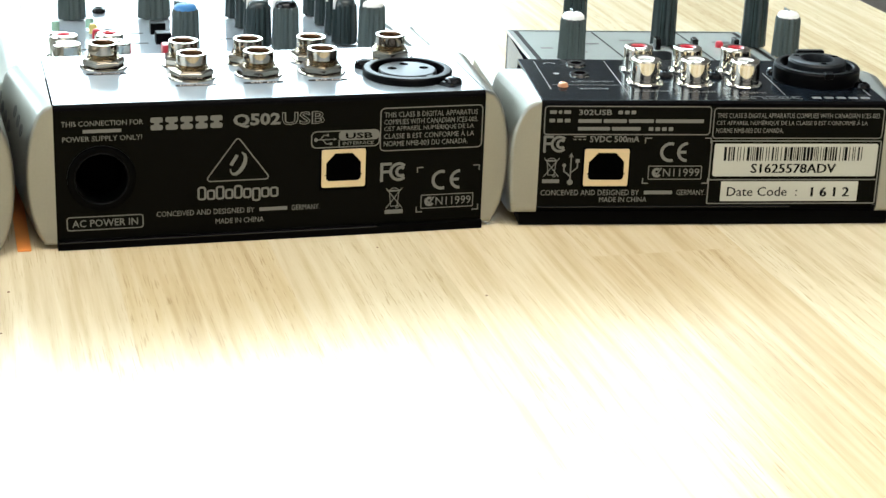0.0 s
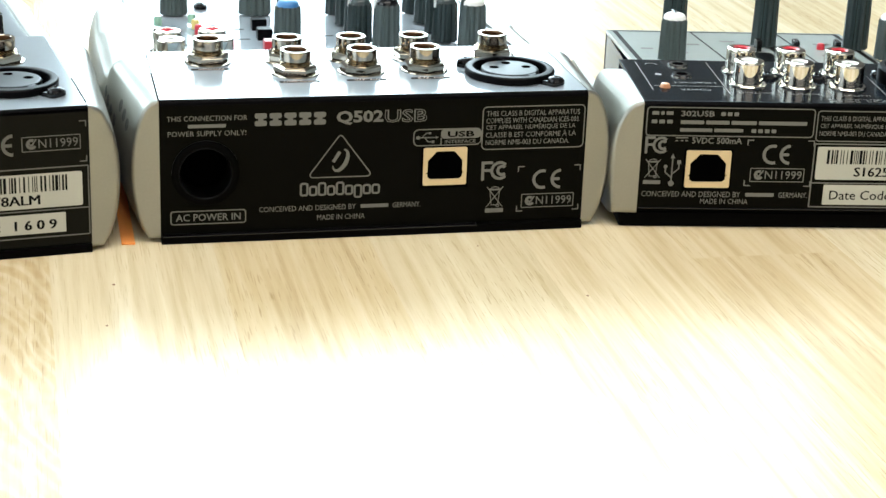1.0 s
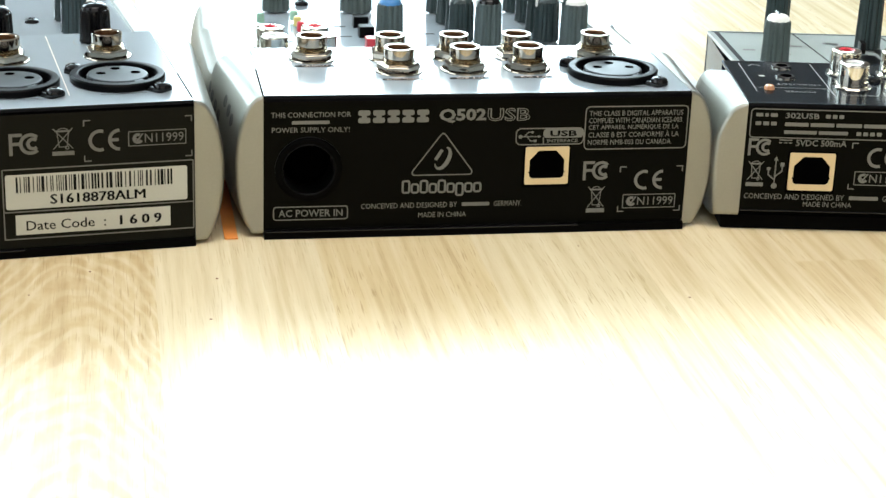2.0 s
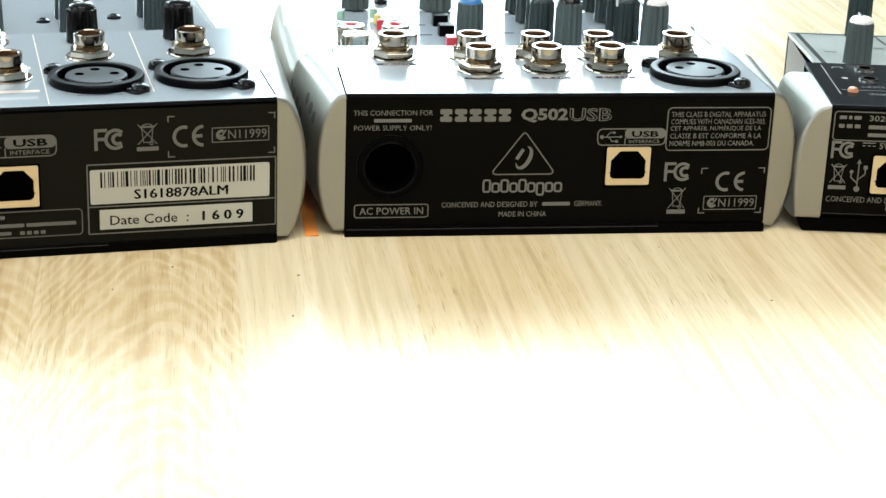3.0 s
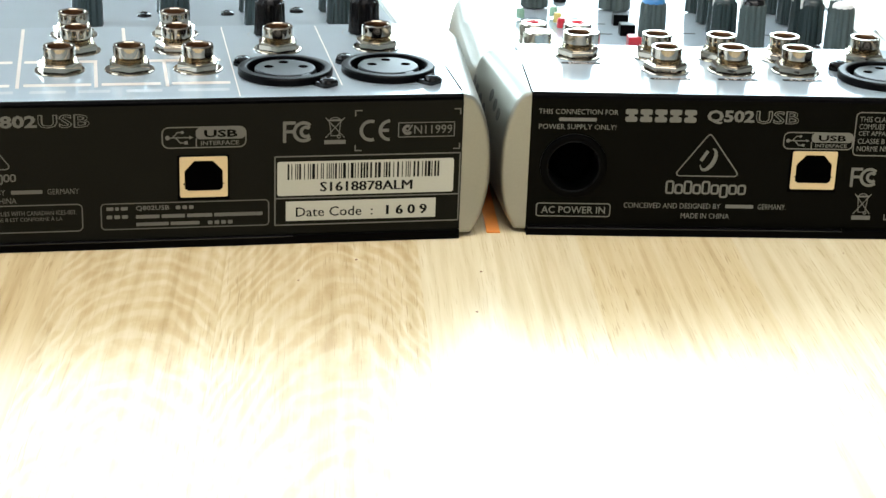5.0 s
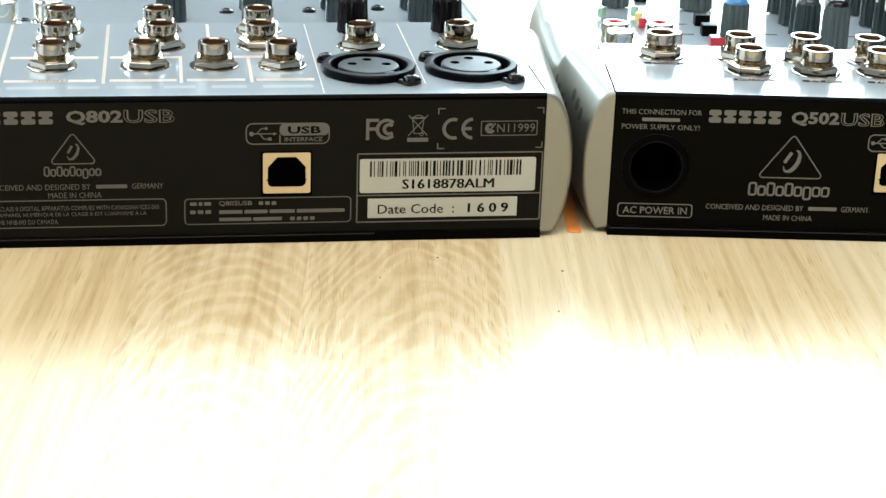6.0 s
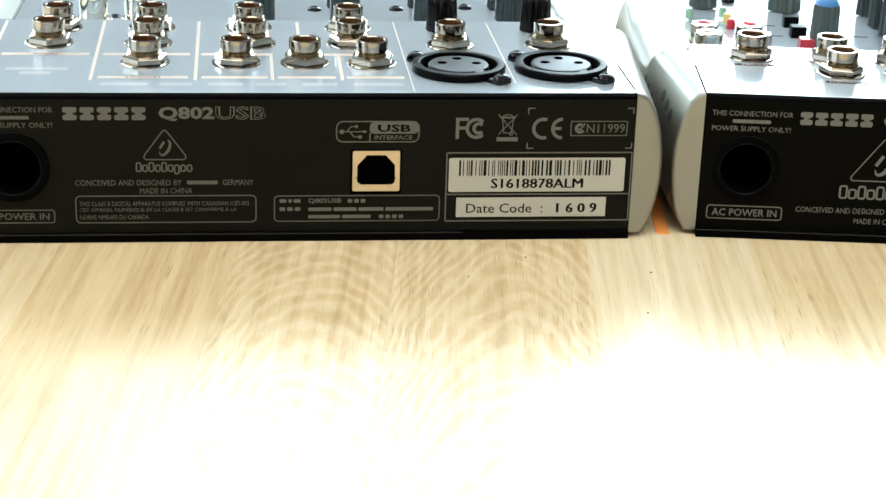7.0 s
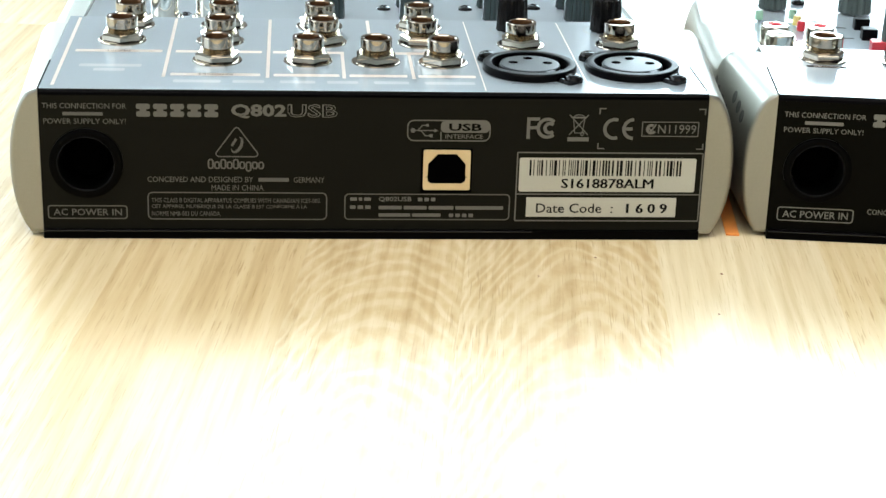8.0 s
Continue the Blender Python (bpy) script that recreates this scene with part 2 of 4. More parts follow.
def rrect(x0, y0, x1, y1, r, seg=5):
    out = []
    for cx, cy, a in ((x1 - r, y1 - r, 0), (x0 + r, y1 - r, 90), (x0 + r, y0 + r, 180), (x1 - r, y0 + r, 270)):
        for k in range(seg + 1):
            t = radians(a + 90 * k / seg)
            out.append((cx + r * math.cos(t), cy + r * math.sin(t)))
    return out


def fill(points, bm=None):
    bm = bm or bmesh.new()
    bm.faces.new([bm.verts.new((p[0], p[1], 0)) for p in points])
    return bm


def arc(cx, cy, r, a0, a1, seg=16, ry=None):
    return [(cx + r * math.cos(radians(a0 + (a1 - a0) * k / seg)), cy + (ry or r) * math.sin(radians(a0 + (a1 - a0) * k / seg))) for k in range(seg + 1)]


def letters(body, x0, x1, y0, y1, bold=0.0):
    """Lettering in the built-in font, fitted to its box."""
    cu = bpy.data.curves.new("lettering", "FONT")
    cu.body, cu.resolution_u, cu.offset = body, 2, bold
    ob = bpy.data.objects.new("lettering", cu)
    scene.collection.objects.link(ob)
    me = bpy.data.meshes.new_from_object(ob.evaluated_get(bpy.context.evaluated_depsgraph_get()))
    bm = bmesh.new()
    bm.from_mesh(me)
    bpy.data.objects.remove(ob)
    bpy.data.meshes.remove(me)
    xs, ys = [v.co.x for v in bm.verts], [v.co.y for v in bm.verts]
    sx, sy = (x1 - x0) / (max(xs) - min(xs)), (y1 - y0) / (max(ys) - min(ys))
    ox, oy = min(xs), min(ys)
    for v in bm.verts:
        v.co = Vector((x0 + (v.co.x - ox) * sx, y0 + (v.co.y - oy) * sy, 0))
    return bm


def on_back(lift=0.06):
    """Pose of printing on a rear panel: x to the right, up along z, facing the camera side."""
    return Matrix(((1, 0, 0, 0), (0, 0, -1, -lift), (0, 1, 0, 0), (0, 0, 0, 1)))


def on_top(z, lift=0.06):
    """Pose of printing on a top panel, to be read from the far side."""
    return Matrix(((-1, 0, 0, 0), (0, -1, 0, 0), (0, 0, 1, z + lift), (0, 0, 0, 1)))


PRINT_SET = [PRINT]   # the print colour of the mixer that is being built


def put(name, bm, parent, m, material=None, label=""):
    return part(name, bm, material or PRINT_SET[0], parent, label, m, smooth=0)


def text(body, x0, x1, y0, y1, parent, m=None, material=None, bold=0.0):
    return put("lettering", letters(body, x0, x1, y0, y1, bold), parent, m or on_back(), material)


def bars(parent, x0, x1, y0, y1, cuts, m=None, material=None):
    """A word that is drawn as plain bars; cuts: shares of its length with gaps between."""
    bm, x, total = bmesh.new(), x0, sum(cuts)
    gap = (y1 - y0) * 0.35
    y0, y1 = y0 + (y1 - y0) * 0.16, y1 - (y1 - y0) * 0.16
    for c in cuts:
        w = (x1 - x0) * c / total
        fill(rrect(x, y0, max(x + w - gap, x + 0.3), y1, min(0.2, (y1 - y0) * 0.3), 2), bm)
        x += w
    return put("printed_bar", bm, parent, m or on_back(), material)


# ---- shared small fittings ----
def jack_meshes():
    washer = lathe([(4.0, 0), (6.5, 0), (6.55, 0.15), (6.45, 0.4), (5.9, 0.55), (4.0, 0.55)], 40)
    nut = bmesh.new()
    prof = [(5.2, 0.5), (5.9, 0.75), (5.9, 2.0), (5.2, 2.55), (3.9, 2.7)]
    lathe(prof, 36, nut, wave=lambda k: 0.866 / math.cos(radians((k * 10) % 60 - 30)))
    thread = lathe([(4.3, 2.5), (4.55, 2.75), (4.1, 2.95), (4.4, 3.15), (3.95, 3.4), (4.3, 3.6), (3.8, 3.85), (3.8, 4.1)], 40)
    barrel = lathe([(3.7, 3.9), (4.16, 4.0), (4.2, 6.5), (4.06, 6.75), (3.4, 6.75), (3.2, 6.55)], 40)
    pit = lathe([(3.21, 6.57), (3.05, 6.1), (3.0, 1.5), (2.0, 1.2), (0, 1.2)], 32)
    return [finish(n, b, m) for n, b, m in (("barrel", barrel, NICKEL), ("hex_nut", nut, NICKEL), ("washer", washer, NICKEL), ("sleeve", pit, SLEEVE), ("thread", thread, THREAD))]


JACK = jack_meshes()


def jack(parent, x, y, z, turn=0.0):
    j = hang("jack_socket", JACK[0], parent, at(x, y, z), "bright nickel jack socket with hex nut")
    hang("hex_nut", JACK[1], j, at(0, 0, 0, turn))
    hang("washer", JACK[2], j)
    hang("sleeve", JACK[3], j)
    hang("thread", JACK[4], j)


def screw_bm():
    bm = lathe([(2.3, 0), (2.3, 0.5), (2.05, 1.05), (1.3, 1.45), (0.6, 1.5), (0.5, 1.1), (0, 1.0)], 20)
    return bm


SCREW = finish("screw", screw_bm(), GLOSS)
# black cross laid on the screw head for the shade in its slot
SLOT = finish("cross_slot", box(-0.25, 0.25, -1.1, 1.1, 1.35, 1.6, bm=box(-1.1, 1.1, -0.25, 0.25, 1.35, 1.6)), HOLE)


def screw(parent, x, y, z, turn=20):
    s = hang("screw", SCREW, parent, at(x, y, z, turn), "black cross-head screw")
    hang("cross_slot", SLOT, s)


def xlr_meshes():
    ring = lathe([(12.2, 0), (12.45, 0.3), (12.45, 1.7), (12.1, 2.15), (10.6, 2.3), (10.2, 2.1), (10.0, 1.4), (9.9, -3)], 56)
    insert = lathe([(8.05, -3), (8.05, 1.5), (7.8, 1.85), (7.3, 1.95), (0, 1.95)], 44)
    # groove and pin holes: flat black faces that stand for shade
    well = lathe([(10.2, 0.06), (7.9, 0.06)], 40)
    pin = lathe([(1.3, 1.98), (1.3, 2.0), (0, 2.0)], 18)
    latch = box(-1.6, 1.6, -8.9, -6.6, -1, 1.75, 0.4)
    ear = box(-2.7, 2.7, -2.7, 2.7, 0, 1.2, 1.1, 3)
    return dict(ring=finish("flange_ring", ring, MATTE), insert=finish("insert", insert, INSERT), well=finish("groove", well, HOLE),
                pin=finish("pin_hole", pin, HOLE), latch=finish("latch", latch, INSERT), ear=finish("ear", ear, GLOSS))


XLR = xlr_meshes()


def xlr(parent, x, y, z):
    s = hang("microphone_socket", XLR["ring"], parent, at(x, y, z), "black three-pin microphone socket")
    hang("insert", XLR["insert"], s)
    hang("groove", XLR["well"], s)
    hang("latch", XLR["latch"], s, at(0, 0, 0, 35))
    for px, py in ((-4.3, 0.6), (0.0, 4.7), (4.7, 0.2)):
        hang("pin_hole", XLR["pin"], s, at(px, py, 0))
    for ex, ey in ((-10.4, 9.7), (9.9, -12.0)):
        hang("ear", XLR["ear"], s, at(ex * 0.93, ey * 0.93, 0, 40))
        k = hang("screw", SCREW, s, at(ex, ey, 0.9, 25))
    bars(s, -6, 6, 12.7, 13.1, (3, 2, 4), Matrix(((1, 0, 0, 0), (0, -1, 0, 0), (0, 0, 1, 0.06), (0, 0, 0, 1))), INK)


def rca_meshes():
    shell = lathe([(4.9, 0), (4.9, 0.5), (4.3, 0.7), (4.25, 6.4), (4.05, 6.9), (3.5, 7.15), (2.4, 7.15)], 36)
    core = lathe([(2.42, 7.12), (2.0, 6.9), (1.6, 6.8), (1.5, 3.0), (0, 3.0)], 24)
    foot = lathe([(5.3, 0), (5.35, 0.3), (5.1, 0.6), (4.3, 0.7)], 32)
    return finish("shell", shell, CHROME), finish("core", core, RED), finish("core", lathe([(2.42, 7.12), (2.0, 6.9), (1.6, 6.8), (1.5, 3.0), (0, 3.0)], 24), WHITE), finish("foot", foot, CHROME)


RCA = rca_meshes()


def rca(parent, x, y, z, red):
    s = hang("phono_socket", RCA[0], parent, at(x, y, z), "chrome phono socket with %s core" % ("red" if red else "white"))
    hang("core", RCA[1] if red else RCA[2], s)
    hang("foot", RCA[3], s)


KNOBS = {}


def knob(parent, x, y, z, r, h, body, cap, turn=0.0, ribs=11):
    key = (r, h, body.name, cap.name)
    if key not in KNOBS:
        seg = ribs * 6
        flute = lambda k: (1.0, 1.0, 0.97, 0.86, 0.83, 0.86)[k % 6]
        b = lathe([(r * 1.02, 0.6), (r, 1.2), (r * 0.93, h * 0.93), (r * 0.88, h * 0.985), (r * 0.8, h)], seg, None, flute)
        c = lathe([(r * 0.80, h - 0.15), (r * 0.76, h + 0.8), (r * 0.62, h + 1.4), (r * 0.35, h + 1.75), (0, h + 1.9)], 32)
        p = box(-0.45, 0.45, -r * 0.93, r * 0.15, h - 1.8, h + 2.0, 0.25)
        KNOBS[key] = finish("grip", b, body), finish("cap", c, cap), finish("pointer", p, WHITE if cap in (KNOB, GLOSS) else KNOBL)
    k = hang("knob", KNOBS[key][0], parent, at(x, y, z, turn), "ribbed plastic knob with %s cap" % cap.name.split("_")[0])
    hang("cap", KNOBS[key][1], k)
    hang("pointer", KNOBS[key][2], k)


def usb_port(parent, x0, x1, z0, z1):
    """Square data port: metal shell, tongue, black sheets for the shade in its recess and cavity."""
    cx, cz = (x0 + x1) / 2, (z0 + z1) / 2
    w, h = (x1 - x0) / 2, (z1 - z0) / 2
    hole = [(-0.66 * w, -0.68 * h), (-0.80 * w, -0.56 * h), (-0.80 * w, -0.40 * h), (-0.86 * w, -0.38 * h), (-0.86 * w, -0.33 * h), (-0.80 * w, -0.29 * h),
            (-0.80 * w, 0.30 * h), (-0.40 * w, 0.80 * h)]
    hole = hole + [(-x, y) for x, y in reversed(hole)]
    bm = bmesh.new()
    outer = [bm.verts.new((x, y, 0)) for x, y in rrect(-w, -h, w, h, 0.5, 3)]
    inner = [bm.verts.new((x, y, 0)) for x, y in hole]
    edges = [bm.edges.new((l[i], l[(i + 1) % len(l)])) for l in (outer, inner) for i in range(len(l))]
    bmesh.ops.triangle_fill(bm, use_beauty=True, edges=edges)
    ext = bmesh.ops.extrude_face_region(bm, geom=bm.faces[:])
    for v in ext["geom"]:
        if isinstance(v, bmesh.types.BMVert):
            v.co.z -= 3.0
    port = part("usb_port", bm, USBMETAL, parent, "square metal-framed data port", Matrix.Translation((cx, 0, cz)) @ on_back(0.35), smooth=30)
    # thin black sheet round the shell for the shade of the recess
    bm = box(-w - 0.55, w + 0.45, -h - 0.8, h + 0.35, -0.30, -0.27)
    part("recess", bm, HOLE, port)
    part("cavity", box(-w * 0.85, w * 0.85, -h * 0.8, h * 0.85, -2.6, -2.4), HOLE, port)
    part("tongue", box(-w * 0.32, w * 0.32, -0.13 * h, 0.2 * h, -2.4, -0.9, 0.15), MATTE, port)


def power_inlet(parent, cx, cz, r_out, r_in):
    bm = lathe([(r_out, 0), (r_out, 0.35), (r_out - 0.5, 0.7), (r_in + 0.6, 0.8), (r_in, 0.5), (r_in - 0.1, -8)], 56)
    s = part("power_inlet", bm, INLET, parent, "round recessed black power inlet", Matrix.Translation((cx, 0, cz)) @ on_back(0.0))
    # inlet depth is blackened by colour; contact holes are flat black discs
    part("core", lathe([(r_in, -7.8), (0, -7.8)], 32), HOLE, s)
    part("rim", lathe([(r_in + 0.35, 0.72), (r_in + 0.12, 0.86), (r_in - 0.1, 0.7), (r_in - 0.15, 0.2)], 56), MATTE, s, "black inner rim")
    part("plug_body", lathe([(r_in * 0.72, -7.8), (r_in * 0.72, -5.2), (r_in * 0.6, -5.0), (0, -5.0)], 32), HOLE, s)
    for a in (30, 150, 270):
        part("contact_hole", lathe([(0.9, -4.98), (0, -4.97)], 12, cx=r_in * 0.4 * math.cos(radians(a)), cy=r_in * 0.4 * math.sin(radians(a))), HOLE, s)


# marks printed on the rear panels
def mark_f(p, x0, x1, z0, z1):
    w, h = x1 - x0, z1 - z0
    s = h * 0.15
    bm = stroke([(x0 + s / 2, z0), (x0 + s / 2, z1 - s / 2), (x0 + w * 0.42, z1 - s / 2)], s)
    stroke([(x0 + s, z0 + h * 0.52), (x0 + w * 0.38, z0 + h * 0.52)], s, bm=bm)
    stroke(arc(x0 + w * 0.68, z0 + h * 0.5, h * 0.42, 45, 315, 20), s, bm=bm)
    stroke(arc(x0 + w * 0.76, z0 + h * 0.5, h * 0.22, 45, 315, 16), s, bm=bm)
    put("approval_mark", bm, p, on_back())


def mark_ce(p, x0, x1, z0, z1):
    h = z1 - z0
    s, r = h * 0.15, h * 0.43
    bm = stroke(arc(x0 + r, (z0 + z1) / 2, r, 70, 290, 20), s)
    stroke(arc(x1 - r * 0.35, (z0 + z1) / 2, r, 90, 270, 20), s, bm=bm)
    stroke([(x1 - r * 1.35, (z0 + z1) / 2), (x1 - r * 0.45, (z0 + z1) / 2)], s, bm=bm)
    put("approval_mark", bm, p, on_back())


def brackets(p, x0, x1, z0, z1):
    bm = bmesh.new()
    for x, z, dx, dz in ((x0, z0, 1, 1), (x1, z0, -1, 1), (x0, z1, 1, -1), (x1, z1, -1, -1)):
        stroke([(x + 1.7 * dx, z), (x, z), (x, z + 1.5 * dz)], 0.3, bm=bm)
    tagged(put("corner_brackets", bm, p, on_back()), kind="stuff")


def mark_tick(p, x0, x1, z0, z1):
    h = z1 - z0
    bm = stroke(rrect(x0, z0, x1, z1, 0.15, 2), 0.24, True)
    stroke(arc(x0 + h * 0.62, z0 + h * 0.5, h * 0.27, 60, 330, 18), h * 0.2, bm=bm)
    stroke([(x0 + h * 0.45, z0 + h * 0.55), (x0 + h * 0.62, z0 + h * 0.38), (x0 + h * 0.95, z0 + h * 0.85)], h * 0.1, bm=bm)
    put("approval_box", bm, p, on_back())
    text("N11999", x0 + h * 1.08, x1 - h * 0.15, z0 + h * 0.2, z0 + h * 0.82, p)


def mark_bin(p, x0, x1, z0, z1, bar0, bar1):
    w, h, s = x1 - x0, z1 - z0, 0.22
    cx = (x0 + x1) / 2
    bm = stroke([(x0, z0), (x1, z1)], s * 1.1)
    stroke([(x1, z0), (x0, z1)], s * 1.1, bm=bm)
    stroke([(cx - w * 0.3, z1 - h * 0.16), (cx - w * 0.2, z0 + h * 0.1), (cx + w * 0.2, z0 + h * 0.1), (cx + w * 0.3, z1 - h * 0.16)], s, True, bm=bm)
    stroke([(cx - w * 0.42, z1 - h * 0.12), (cx + w * 0.42, z1 - h * 0.12)], s * 1.3, bm=bm)
    stroke(arc(cx, z1 - h * 0.12, w * 0.26, 0, 180, 8, h * 0.12), s, bm=bm)
    stroke(arc(cx + w * 0.2, z0 + h * 0.06, w * 0.09, 0, 360, 8), s, bm=bm)
    fill(rrect(x0 - 0.3, bar0, x1 + 0.3, bar1, 0.05, 1), bm)
    put("waste_bin_mark", bm, p, on_back())


def trident(bm, ox, oy, ux, uy, length, s):
    """Branching arrow sign along the direction (ux, uy)."""
    vx, vy = -uy, ux
    pt = lambda a, b: (ox + ux * a * length + vx * b * length, oy + uy * a * length + vy * b * length)
    stroke([pt(0.06, 0), pt(0.9, 0)], s, bm=bm)
    fill([pt(0.86, 0.07), pt(0.86, -0.07), pt(1.0, 0)], bm)
    c = pt(0.07, 0)
    fill(arc(c[0], c[1], length * 0.09, 0, 330, 11), bm)
    stroke([pt(0.25, 0), pt(0.42, 0.2), pt(0.58, 0.2)], s, bm=bm)
    stroke([pt(0.36, 0), pt(0.53, -0.2), pt(0.72, -0.2)], s, bm=bm)
    c = pt(0.6, 0.2)
    fill(arc(c[0], c[1], length * 0.06, 0, 330, 11), bm)
    fill([pt(0.68, -0.26), pt(0.68, -0.14), pt(0.80, -0.14), pt(0.80, -0.26)], bm)


def mark_usb(p, x0, x1, z0, z1):
    h, w = z1 - z0, x1 - x0
    mid = x0 + w * 0.40
    bm = stroke(rrect(x0, z0, x1, z1, h * 0.3, 4), 0.32, True)
    trident(bm, x0 + w * 0.04, (z0 + z1) / 2, 1, 0, w * 0.33, 0.28)
    put("usb_sign", bm, p, on_back())
    put("usb_field", fill(rrect(mid, z0 + h * 0.40, x1 - 0.1, z1 - 0.1, h * 0.22, 4)), p, on_back(0.05))
    put("printed_line", stroke([(mid + 0.1, z0 + 0.1), (mid + 0.1, z0 + h * 0.45)], 0.3), p, on_back(0.05))
    text("USB", mid + w * 0.10, x1 - w * 0.10, z0 + h * 0.49, z1 - h * 0.14, p, on_back(0.09), PANEL, 0.03)
    text("INTERFACE", mid + w * 0.06, x1 - w * 0.08, z0 + h * 0.11, z0 + h * 0.32, p, on_back(0.09), None, 0.01)


def logo(p, x0, x1, z0, z1, wx0, wx1, wz0, wz1):
    """Triangle sign with a swoosh, and the maker's word as plain rounded bars."""
    w, h = x1 - x0, z1 - z0
    cx = (x0 + x1) / 2
    pts = []
    for vx, vz, a0 in ((x1 - 0.9, z0 + 0.75, -90), (cx, z1 - 0.95, 30), (x0 + 0.9, z0 + 0.75, 150)):
        pts += arc(vx, vz, 0.75, a0, a0 + 120, 5)
    bm = stroke(pts, 0.32, True)
    k = h / 11.7
    swoosh = [(cx + (0.9 * math.cos(t) - 0.55 * math.sin(t) * 0 + 0.5 * math.sin(t)) * 2.6 * k * 0.75, z0 + h * 0.40 + (math.sin(t)) * 3.1 * k * 0.95) for t in
              [radians(a) for a in range(-150, 95, 12)]]
    n = len(swoosh)
    for i in range(n - 1):
        stroke([swoosh[i], swoosh[i + 1]], (0.25 + 0.9 * math.sin(math.pi * i / (n - 1))) * k, bm=bm)
    stroke([(cx - 1.9 * k, z0 + h * 0.36), (cx - 0.2 * k, z0 + h * 0.60)], 0.9 * k, bm=bm)
    put("maker_logo", bm, p, on_back())
    wh = wz1 - wz0
    bm, n, step = bmesh.new(), 9, (wx1 - wx0) / 9
    for i in range(n):
        x = wx0 + i * step
        top = wz1 if i in (0, 2, 4) else wz0 + wh * 0.78
        low = wz0 if i == 6 else wz0 + wh * 0.22
        stroke(rrect(x + 0.12, low, x + step * 0.78, top, min(0.5, step * 0.3), 3), wh * 0.13, True, bm=bm)
    tagged(put("maker_word", bm, p, on_back()), kind="stuff")


def series_bars(p, x0, x1, z0, z1, m=None, material=None):
    """The series name as five plain outlined blocks."""
    bm, step, zm = bmesh.new(), (x1 - x0) / 5, (z0 + z1) / 2
    for i in range(5):
        a, b = x0 + i * step, x0 + (i + 0.82) * step
        fill(rrect(a, zm + 0.28, b, z1, 0.5, 3), bm)
        fill(rrect(a, z0, b, zm - 0.28, 0.5, 3), bm)
        fill([(a + 0.9, zm - 0.3), (b - 0.9, zm - 0.3), (b - 0.9, zm + 0.3), (a + 0.9, zm + 0.3)], bm)
    tagged(put("series_name", bm, p, m or on_back(), material), kind="stuff")


def frame_line(p, x0, x1, z0, z1, r=0.8, w=0.3):
    put("printed_frame", stroke(rrect(x0, z0, x1, z1, r, 4), w, True), p, on_back())


def outline_letters(body, x0, x1, y0, y1, p, m=None, fillmat=None):
    text(body, x0, x1, y0, y1, p, m, None, 0.03)
    text(body, x0 + 0.18, x1 - 0.18, y0 + 0.22, y1 - 0.22, p, (m or on_back()) @ Matrix.Translation((0, 0, 0.03)), fillmat or PANEL, -0.012)


def sticker(p, x0, x1, z0, z1, label, corner=0.6):
    bm = fill(rrect(x0, z0, x1, z1, corner, 4))
    e = bmesh.ops.extrude_face_region(bm, geom=bm.faces[:])
    for v in e["geom"]:
        if isinstance(v, bmesh.types.BMVert):
            v.co.z += 0.1
    return put("sticker", bm, p, on_back(0.02), STICKER, label)


def barcode(s, x0, x1, z0, z1, seed):
    rng = random.Random(seed)
    bm, x = bmesh.new(), x0
    while x < x1 - 0.5:
        w = rng.choice((0.25, 0.25, 0.5, 0.75))
        fill([(x, z0), (x + w, z0), (x + w, z1), (x, z1)], bm)
        x += w + rng.choice((0.25, 0.3, 0.5, 0.75))
    tagged(put("barcode", bm, s, Matrix.Translation((0, 0, 0.16)), INK), kind="stuff")


def flat_text(body, x0, x1, y0, y1, s, bold=0.0):
    bm = letters(body, x0, x1 - 12 * bold, y0, y1)
    if bold:   # heavy face: a second strike beside the first
        again = letters(body, x0 + 12 * bold, x1, y0, y1)
        bmesh.ops.translate(again, vec=(0, 0, 0.02), verts=again.verts[:])
        join(bm, again)
    put("lettering", bm, s, Matrix.Translation((0, 0, 0.16)), INK)


# ---- mixer housings ----
def cap_swell(u, y, reach, foot=0.34):
    """Share of a cap's width at the share u of its height, at the depth y; the upper edge flares out up to the depth reach."""
    s = min(1.0, max(0.0, u - 0.2) / 0.8)
    low = 0.28 + min(0.45, 0.64 * max(0.0, y) / reach)
    low = foot + (low - foot) * s * s * (3 - 2 * s)
    q = abs(2 * u - 0.98)
    return low + (1 - low) * ((1 - q ** 2.2) if q < 1 else 0) ** 0.75


